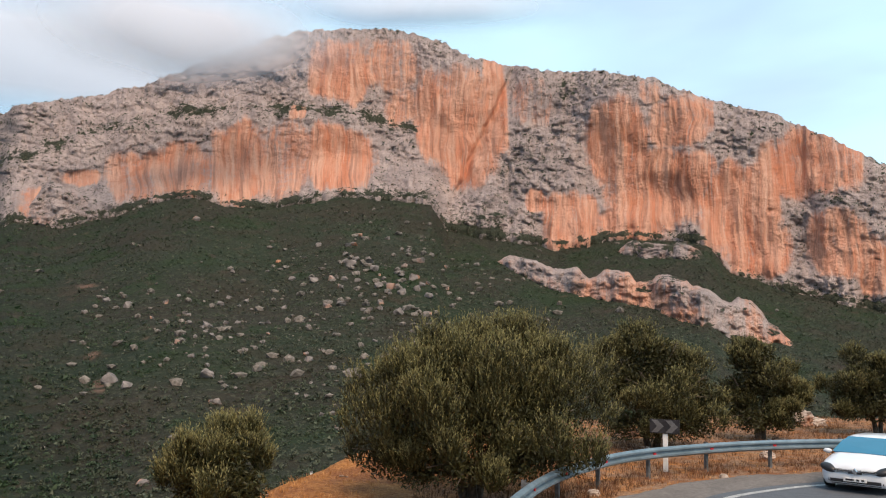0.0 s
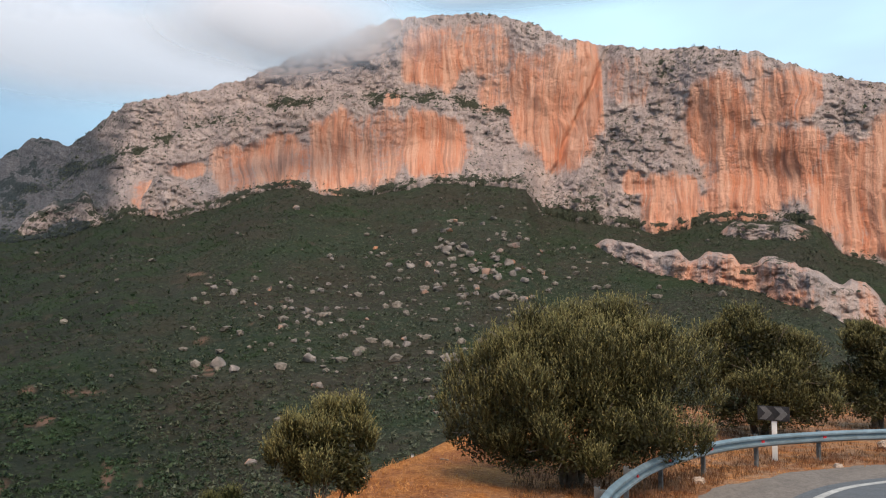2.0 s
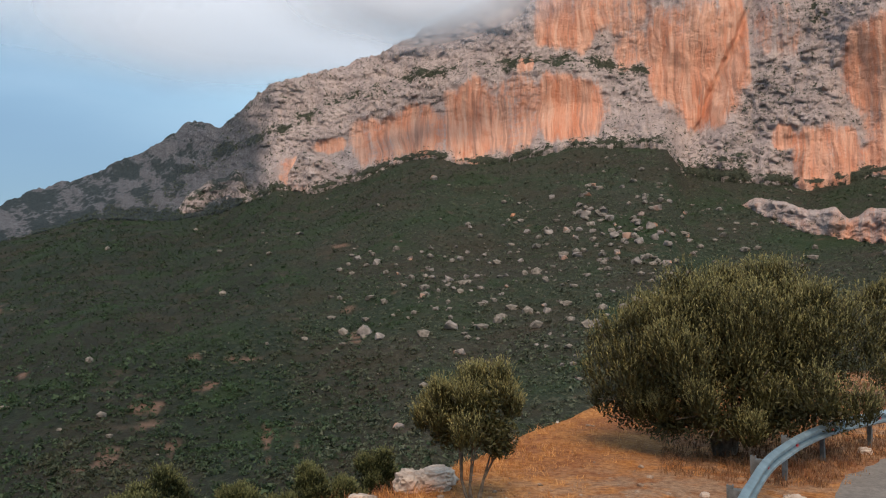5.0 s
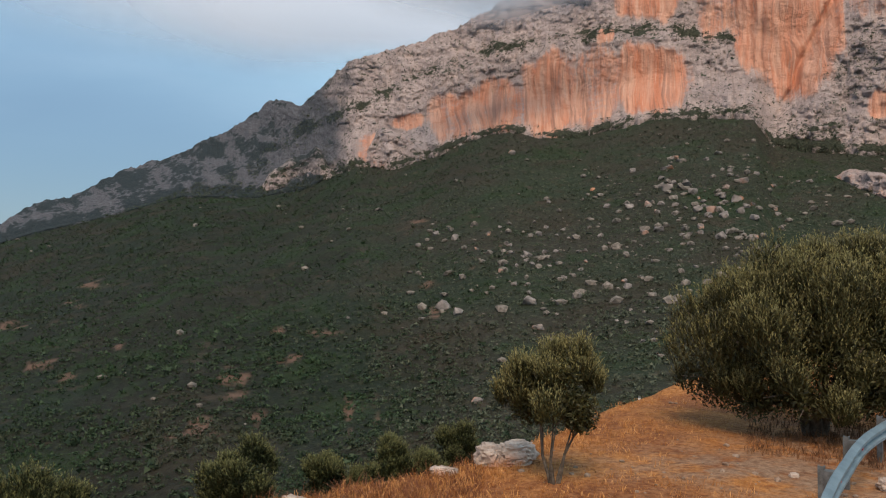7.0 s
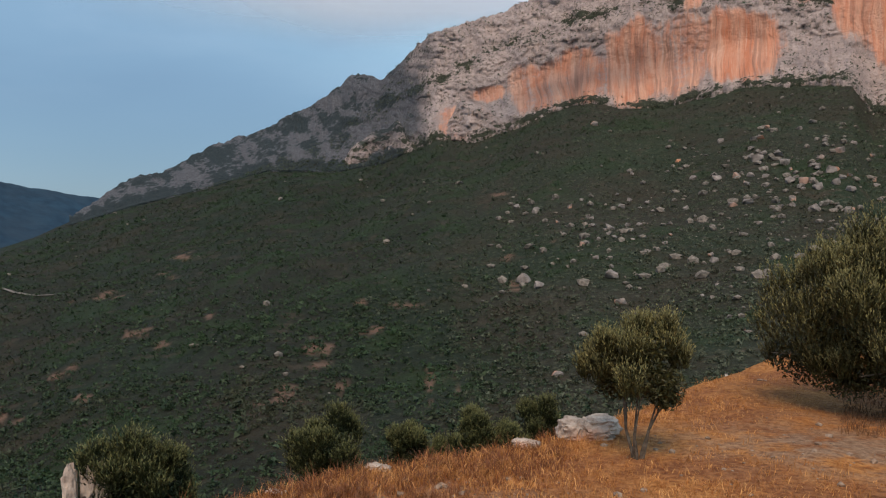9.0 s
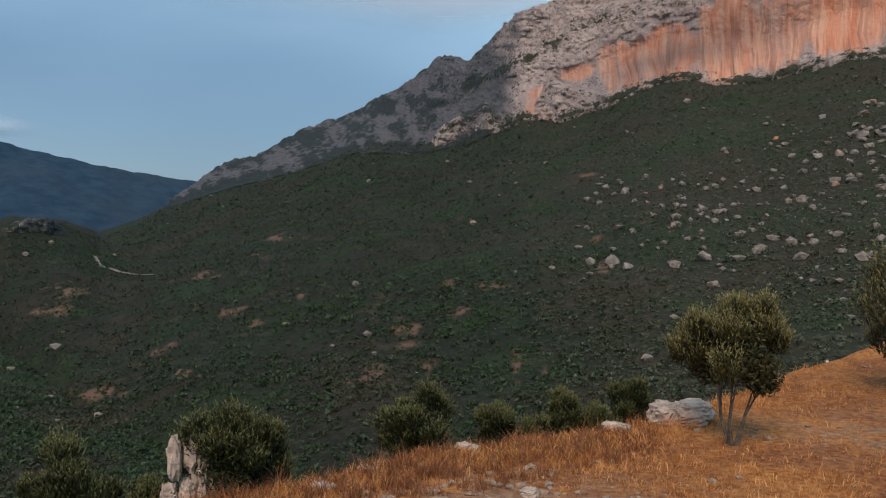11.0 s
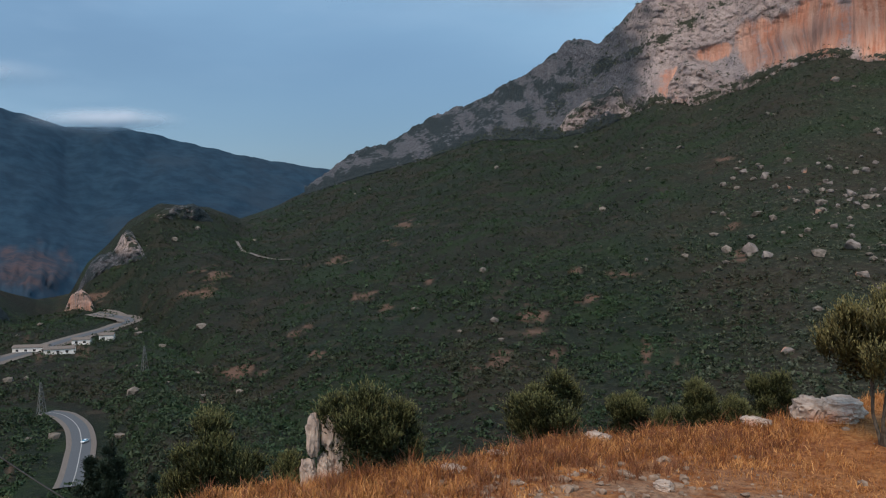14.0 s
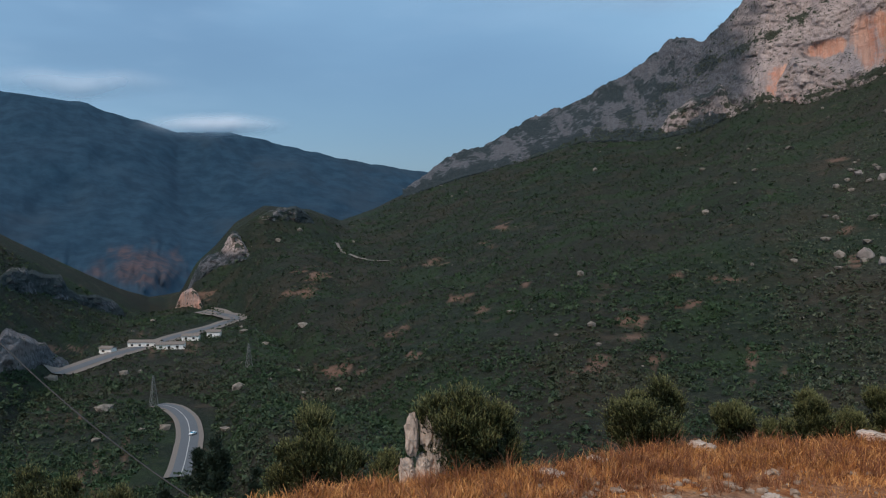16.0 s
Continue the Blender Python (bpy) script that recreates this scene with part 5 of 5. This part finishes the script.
    part("chrome_strip", b, CHROME, grille, "chrome grille strip")
    b = bmesh.new()
    bmesh.ops.create_cone(b, cap_ends=True, segments=4, radius1=0.10, radius2=0.075, depth=0.03, matrix=Matrix.Translation((0, -0.055, 0.62)) @ Matrix.Diagonal((0.8, 1, 1.05, 1)) @ Matrix.Rotation(math.pi / 2, 4, "X"))
    part("emblem", b, CHROME, root, "plain chrome diamond")
    b = bmesh.new()
    box(b, (-0.62, -0.03, 0.24), (0.62, 0.12, 0.43), None, 0.05)
    part("lower_intake", b, TRIM, root, "black lower air intake")
    b = bmesh.new()
    box(b, (-0.26, -0.06, 0.33), (0.26, -0.02, 0.44), None, 0.006)
    plate = part("number_plate", b, WHITE, root, "white plate with plain dark bars")
    for x0, x1 in ((-0.21, -0.02), (0.03, 0.10), (0.15, 0.21)):
        b = bmesh.new()
        box(b, (x0, -0.066, 0.36), (x1, -0.058, 0.41))
        part("bar", b, BLACK, plate)
    return tagged(root, "white five-door hatchback car on the road bend", "car")


auto = car()
auto.matrix_world = Matrix.Translation((8.67, 17.58, lie(8.67, 17.58) + 0.03)) @ Matrix.Rotation(-0.70, 4, "Z") @ Matrix.Diagonal((0.86, 0.86, 0.72, 1))

# ---- dry grass, weeds and stones on the terrace ----
def inside(x, y):
    """Metres on the road side of the barrier (negative: outside)."""
    d = np.full(np.shape(x), 1e9)
    sign = np.ones(np.shape(x))
    for p, q in zip(LINE[::3], LINE[3::3]):
        u = (q - p) / np.linalg.norm(q - p)
        t = np.clip((x - p[0]) * u[0] + (y - p[1]) * u[1], 0, np.linalg.norm(q - p))
        dx, dy = x - p[0] - t * u[0], y - p[1] - t * u[1]
        dist = np.hypot(dx, dy)
        near = dist < d
        sign = np.where(near, np.sign(dx * u[1] - dy * u[0]), sign)
        d = np.where(near, dist, d)
    return d * sign


def blades(name, a, r, n, tall, lean, wide, mat, label, category, seed, fork=0.0):
    rng = np.random.default_rng(seed)
    o = polar(a, r, height(a, r) - 0.01)
    o = np.repeat(o, n, 0) + np.concatenate([rng.normal(0, 0.045, (len(a) * n, 2)), np.zeros((len(a) * n, 1))], 1)
    m = len(o)
    top = np.repeat(tall, n)[:, None] * rng.uniform(0.45, 1.15, (m, 1))
    bend = np.concatenate([rng.normal(0, lean, (m, 2)), np.ones((m, 1))], 1)
    side = unit(np.concatenate([rng.normal(size=(m, 2)), np.zeros((m, 1))], 1)) * wide
    mid = o + unit(bend * [0.5, 0.5, 1]) * top * 0.55
    tip = o + unit(bend) * top
    v = np.stack([o - side, o + side, mid + side * 0.8, tip, mid - side * 0.8], 1).reshape(-1, 3)
    f = np.arange(m)[:, None] * 5 + np.array([[0, 1, 2, 4]])
    g = np.arange(m)[:, None] * 5 + np.array([[4, 2, 3, 3]])
    me = mesh_from(name, v, f, [mat])
    tri = np.arange(m)[:, None] * 5 + np.array([[4, 2, 3]])
    bm = bmesh.new()
    bm.from_mesh(me)
    bm.verts.ensure_lookup_table()
    for t in tri:
        bm.faces.new((bm.verts[t[0]], bm.verts[t[1]], bm.verts[t[2]]))
    bm.to_mesh(me)
    bm.free()
    return tagged(new(name, me), label, category, kind="stuff")


rng = np.random.default_rng(77)
a = rng.uniform(-64, 31, 60000)
e = edge_r(a)
r = 6.2 + (e + 0.6 - 6.2) * rng.random(len(a)) ** 0.75
x, y = r * np.sin(np.radians(a)), r * np.cos(np.radians(a))
road_side = inside(x, y)
stony = np.exp(-((x + 0.3) / 2.6) ** 2 - ((y - 12.8) / 1.1) ** 2) + np.exp(-((x + 3.5) / 3.3) ** 2 - ((y - 7.5) / 1.4) ** 2)
under = np.exp(-((x - 0.6) ** 2 + (y - 15.6) ** 2) / 5)
lush = 0.62 + 0.65 * vnoise(x / 1.6, y / 1.6, 0, 81, 3) - 0.75 * stony - 0.8 * under + 0.35 * (r > e - 1.2)
ok = (rng.random(len(a)) < lush) & (road_side < 0.75) & (rng.random(len(a)) < 0.35 + 0.65 * (r < 17))
a, r = a[ok][:15000], r[ok][:15000]
tall = (0.05 + 0.12 * rng.random(len(a)) ** 1.5) * (0.9 + 0.4 * (r > edge_r(a) - 1.5))
blades("dry_grass", a, r, 5, tall, 0.8, 0.005, STRAW, "sun-bleached orange dry grass covering the terrace", "grass", 5)

b = rng.uniform(-2, 31, 26000)
far = rng.uniform(14, 40, len(b))
x, y = far * np.sin(np.radians(b)), far * np.cos(np.radians(b))
ok = (inside(x, y) < 0.5) & (far < edge_r(b)) & (rng.random(len(b)) < 0.55 + 0.8 * vnoise(x / 2.2, y / 2.2, 0, 83, 3))
b, far = b[ok][:6500], far[ok][:6500]
blades("dry_grass", b, far, 5, 0.08 + 0.16 * rng.random(len(b)), 0.5, 0.006, TAWNY, "tawny dry grass beyond the crash barrier", "grass", 15)

a = np.concatenate([rng.uniform(-62, -20, 900), rng.uniform(2, 29, 300)])
e = edge_r(a)
r = e + 0.1 - 2.2 * rng.random(len(a)) ** 1.4
rim = a > 2
lp = np.array([on_line(s)[0] - on_line(s)[2] * rng.uniform(-0.5, 1.0) for s in rng.uniform(8, END * 0.8, len(a))])
a = np.where(rim, np.degrees(np.arctan2(lp[:, 0], lp[:, 1])), a)
r = np.where(rim, np.hypot(lp[:, 0], lp[:, 1]), r)
blades("dry_weeds", a, r, 12, 0.10 + 0.24 * rng.random(len(a)) ** 2, 0.7, 0.004, WEED, "brown dried weed stalks along the brink and barrier", "weeds", 6)

a = rng.uniform(-60, -24, 80)
r = edge_r(a) - 0.05 - 1.3 * rng.random(len(a)) ** 1.3
blades("dry_shrubs", a, r, 45, 0.16 + 0.26 * rng.random(len(a)) ** 1.5, 1.1, 0.0035, WEED, "twiggy brown dried shrubs along the brink", "dry shrub", 16)

a = rng.uniform(-62, 12, 2600)
r = 6.5 + (edge_r(a) - 6.7) * rng.random(len(a))
x, y = r * np.sin(np.radians(a)), r * np.cos(np.radians(a))
stony = np.exp(-((x + 0.3) / 2.6) ** 2 - ((y - 12.8) / 1.1) ** 2) + np.exp(-((x + 3.5) / 3.3) ** 2 - ((y - 7.5) / 1.4) ** 2)
ok = (rng.random(len(a)) < 0.07 + 0.7 * stony) & (inside(x, y) < 0.6)
a, r = a[ok], r[ok]
size = 0.018 + 0.06 * rng.random(len(a)) ** 4
scatter_clumps("loose_stones", polar(a, r, height(a, r) + size * 0.25), size, CHIP, "pale limestone chips strewn over the dry earth", "stone", 0.6, 8)
for i, (sx, sy, s) in enumerate([(1.35, 12.6, 0.17), (-1.0, 8.6, 0.09), (0.15, 12.9, 0.07), (-4.3, 7.9, 0.1), (3.1, 17.1, 0.12), (-2.4, 8.1, 0.1), (-3.3, 6.6, 0.08), (6.6, 19.6, 0.09), (-5.2, 6.0, 0.07), (8.8, 22.6, 0.2)]):
    standing_rock("field_stone", (sx, sy, lie(sx, sy)), [(0, 0, s * 0.4, s, s * 0.75, s * 0.6)], "pale limestone field stone lying on dry earth", 50 + i)


# ---- the valley: road, sheds, pylons ----
def valley_ribbon(name, course, half, lift, mat, label, category, kind="structure"):
    pts, s = spline([tuple(polar(a, r, 0)[:2]) for a, r in course], 10)
    rows = []
    for i, p in enumerate(pts):
        d = pts[min(i + 1, len(pts) - 1)] - pts[max(i - 1, 0)]
        d = d / np.linalg.norm(d)
        nrm = np.array([d[1], -d[0]])
        z = lie(*p)
        rows.append([(*(p + nrm * o), max(z, lie(*(p + nrm * o))) + lift) for o in half * np.array([-1, -0.33, 0.33, 1])])
    me = mesh_from(name, np.array(rows), sheet(len(rows), 4), [mat], None, True)
    return tagged(new(name, me), label, category, kind=kind)


NEAR_ROAD = [(q, reach(q, e)) for q, e in ((-67.3, -17.3), (-67.0, -16.6), (-66.75, -15.6), (-66.6, -14.6), (-66.85, -13.6), (-67.6, -12.9), (-68.6, -12.6))]
FAR_ROAD = [(q, reach(q, e)) for q, e in ((-74.6, -10.2), (-72.6, -9.6), (-70.6, -9.05), (-68.2, -8.45), (-66.0, -7.9), (-64.2, -7.45), (-63.5, -7.2), (-64.2, -6.9), (-65.6, -6.6))]
valley_ribbon("valley_verge", NEAR_ROAD, 5.0, 0.5, VERGE, "pale gravel shoulder of the valley road", "road shoulder")
valley_ribbon("valley_road", NEAR_ROAD, 3.2, 0.62, ASPHALT, "grey two-lane road winding through the valley", "road")
valley_ribbon("valley_line", NEAR_ROAD, 0.15, 0.70, PAINT, "white centre line of the valley road", "road marking")
valley_ribbon("valley_verge", FAR_ROAD, 9.0, 0.6, VERGE, "pale bare shoulder of the far valley road", "road shoulder")
valley_ribbon("valley_road", FAR_ROAD, 3.6, 0.75, ASPHALT, "grey far road past the valley sheds", "road")
valley_ribbon("hill_track", [(q, reach(q, e)) for q, e in ((-56.6, -2.1), (-56.1, -2.8), (-55.0, -3.2), (-53.0, -3.4))], 1.8, 0.6, VERGE, "pale dirt track on the hillside", "track")


def shed(a, r, turn, length, depth, tall, label):
    x, y, _ = polar(a, r, 0)
    root = new("shed")
    root.matrix_world = Matrix.Translation((x, y, lie(x, y))) @ Matrix.Rotation(turn, 4, "Z")
    L, D = length / 2, depth / 2
    bm = bmesh.new()
    box(bm, (-L, -D, -3), (L, D, tall))
    part("wall", bm, WHITE, root, "whitewashed wall")
    bm = bmesh.new()
    pts = [(-D - 0.5, tall), (0, tall + 1.3), (D + 0.5, tall), (0, tall + 1.55), (D + 0.5, tall + 0.25), (-D - 0.5, tall + 0.25)]
    order = [0, 1, 2, 4, 3, 5]
    ends = [[bm.verts.new((sx * (L + 0.4), pts[i][0], pts[i][1])) for i in order] for sx in (-1, 1)]
    for i in range(6):
        bm.faces.new((ends[0][i], ends[0][(i + 1) % 6], ends[1][(i + 1) % 6], ends[1][i]))
    bm.faces.new(ends[0][::-1])
    bm.faces.new(ends[1])
    part("roof", bm, VERGE, root, "pale pitched roof")
    for i in range(int(length // 5)):
        bm = bmesh.new()
        box(bm, (-L + 2 + i * 5, -D - 0.06, 1.0), (-L + 3.6 + i * 5, -D + 0.02, 2.3))
        part("window", bm, TRIM, root, "dark window")
    return tagged(root, label, "building", "sheds by the valley road")


shed(-69.3, reach(-69.3, -8.75), 0.85, 20, 7, 3.2, "long whitewashed shed beside the valley road")
shed(-67.7, reach(-67.7, -8.95), 1.05, 17, 7, 3.0, "long whitewashed shed beside the valley road")
shed(-66.4, reach(-66.4, -8.45), 0.9, 11, 6, 3.0, "small whitewashed shed beside the valley road")
shed(-64.9, reach(-64.9, -8.3), 0.95, 9, 6, 3.5, "low pale hut on the valley floor")
shed(-71.6, reach(-71.6, -9.0), 0.7, 8, 6, 3.0, "low pale hut by the far road")


def pylon(a, r, tall):
    x, y, _ = polar(a, r, 0)
    root = new("pylon")
    root.location = (x, y, lie(x, y) - 0.5)
    w0, w1 = tall * 0.11, tall * 0.016

    def leg_at(k, h):
        w_ = w0 + (w1 - w0) * min(h / (tall * 0.95), 1)
        return Vector((w_ * (1 if k in (0, 1) else -1), w_ * (1 if k in (0, 3) else -1), h))
    for k in range(4):
        bm = bmesh.new()
        tube(bm, [leg_at(k, 0), leg_at(k, tall)], [0.16, 0.10], 5)
        part("leg", bm, POST, root)
    levels = [tall * q for q in (0.0, 0.2, 0.38, 0.54, 0.68, 0.8, 0.9)]
    for h0, h1 in zip(levels, levels[1:]):
        for k in range(4):
            bm = bmesh.new()
            tube(bm, [leg_at(k, h0), leg_at((k + 1) % 4, h1)], [0.09, 0.09], 4)
            part("brace", bm, POST, root)
    for h, reach_ in ((0.72, 0.15), (0.84, 0.12), (0.95, 0.09)):
        bm = bmesh.new()
        tube(bm, [(-tall * reach_, 0, tall * h), (tall * reach_, 0, tall * h)], [0.13, 0.13], 5)
        part("cross_arm", bm, POST, root)
    return tagged(root, "grey steel lattice pylon standing in the valley scrub", "pylon", "pylons in the valley")


pylon(-68.85, reach(-68.85, -12.6), 14.0)
pylon(-62.65, reach(-62.65, -10.5), 13.0)

bm = bmesh.new()
c0, c1 = Vector(place(-79.0, 20.0, 0.6)), Vector(place(-66.0, 16.0, -2.6))
tube(bm, [c0.lerp(c1, t) - Vector((0, 0, 0.9 * t * (1 - t))) for t in np.linspace(0, 1, 14)], [0.014] * 14, 6)
me = bpy.data.meshes.new("overhead_cable")
bm.to_mesh(me)
bm.free()
me.materials.append(BLACK)
tagged(new("overhead_cable", me), "thin black cable sagging down past the terrace", "cable")

# a small dark car on the valley road
vx, vy, _ = polar(-66.6, reach(-66.6, -14.8), 0)
far_car = copy_thing(auto, Matrix.Translation((vx, vy, lie(vx, vy) + 0.75)) @ Matrix.Rotation(0.5, 4, "Z"))
tagged(far_car, "small car driving on the valley road", "car")


# ---- low cloud on the summit ----
def mist_material():
    m = bpy.data.materials.new("mist")
    m.use_nodes = True
    m.node_tree.nodes.clear()
    k = Nodes(m.node_tree)
    co = k.add("ShaderNodeTexCoord").outputs["Object"]
    face = k.add("ShaderNodeBsdfDiffuse")
    face.inputs[0].default_value = (0.68, 0.73, 0.82, 1)
    back = k.add("ShaderNodeBsdfTranslucent")
    back.inputs[0].default_value = (0.68, 0.73, 0.82, 1)
    body = k.add("ShaderNodeMixShader")
    body.inputs[0].default_value = 0.2
    k.put(body.inputs[1], face.outputs[0])
    k.put(body.inputs[2], back.outputs[0])
    soft = k.noise(co, 0.008, 3.0, 0.5)
    veil = k.add("ShaderNodeMixShader")
    k.put(veil.inputs[0], k.math("MULTIPLY", attr(k, "thick"), k.range(soft, -0.25, 0.62), True))
    k.put(veil.inputs[1], k.add("ShaderNodeBsdfTransparent").outputs[0])
    k.put(veil.inputs[2], body.outputs[0])
    k.put(k.add("ShaderNodeOutputMaterial").inputs[0], veil.outputs[0])
    return m


MIST = mist_material()


def mist(a, e, wa, we, r, thick, seed, label):
    """A shallow bank of cloud, billowed, thinning to nothing at its rim."""
    u, v = np.linspace(-1, 1, 60), np.linspace(-1, 1, 30)
    uu, vv = np.meshgrid(u, v, indexing="ij")
    rr = r + 0 * uu - 30 * (1 - uu ** 2 - vv ** 2)
    aa, el = a + wa * uu, e + we * vv + 0.05 * wa * vnoise(uu * 2, 0, 0, seed + 5, 2)
    fade = step(1 - np.sqrt(uu ** 2 + vv ** 2), 0.0, 0.95) * thick
    me = mesh_from("cloud_bank", polar(aa, rr, EYE + rr * np.tan(np.radians(el))), sheet(60, 30), [MIST], None, True, {"thick": fade})
    ob = new("cloud_bank", me)
    return tagged(ob, label, "cloud", "clouds on the summit", "structure")


mist(-18.5, 20.0, 13, 4.4, 880, 1.35, 1, "grey-white cloud bank wrapping the mountain shoulder")
mist(-29, 17.6, 20, 5.2, 1400, 1.5, 3, "grey-white cloud bank behind the shoulder")
mist(-2, 22.6, 14, 2.0, 1150, 0.9, 4, "thin cloud trailing off the summit")
mist(-40, 18.0, 18, 5.5, 1600, 1.0, 5, "soft grey cloud over the long ridge")
mist(-44, 20.5, 17, 4.2, 1700, 0.85, 9, "soft grey cloud layer above the ridge")
mist(-58, 19.0, 16, 3.6, 2100, 0.7, 10, "soft grey cloud layer above the valley")
mist(-64.6, 5.9, 5.5, 1.0, 2300, 1.0, 6, "pale cloud resting on the far hills")
mist(-73, 8.2, 7, 1.2, 2500, 0.6, 7, "pale cloud resting on the far hills")
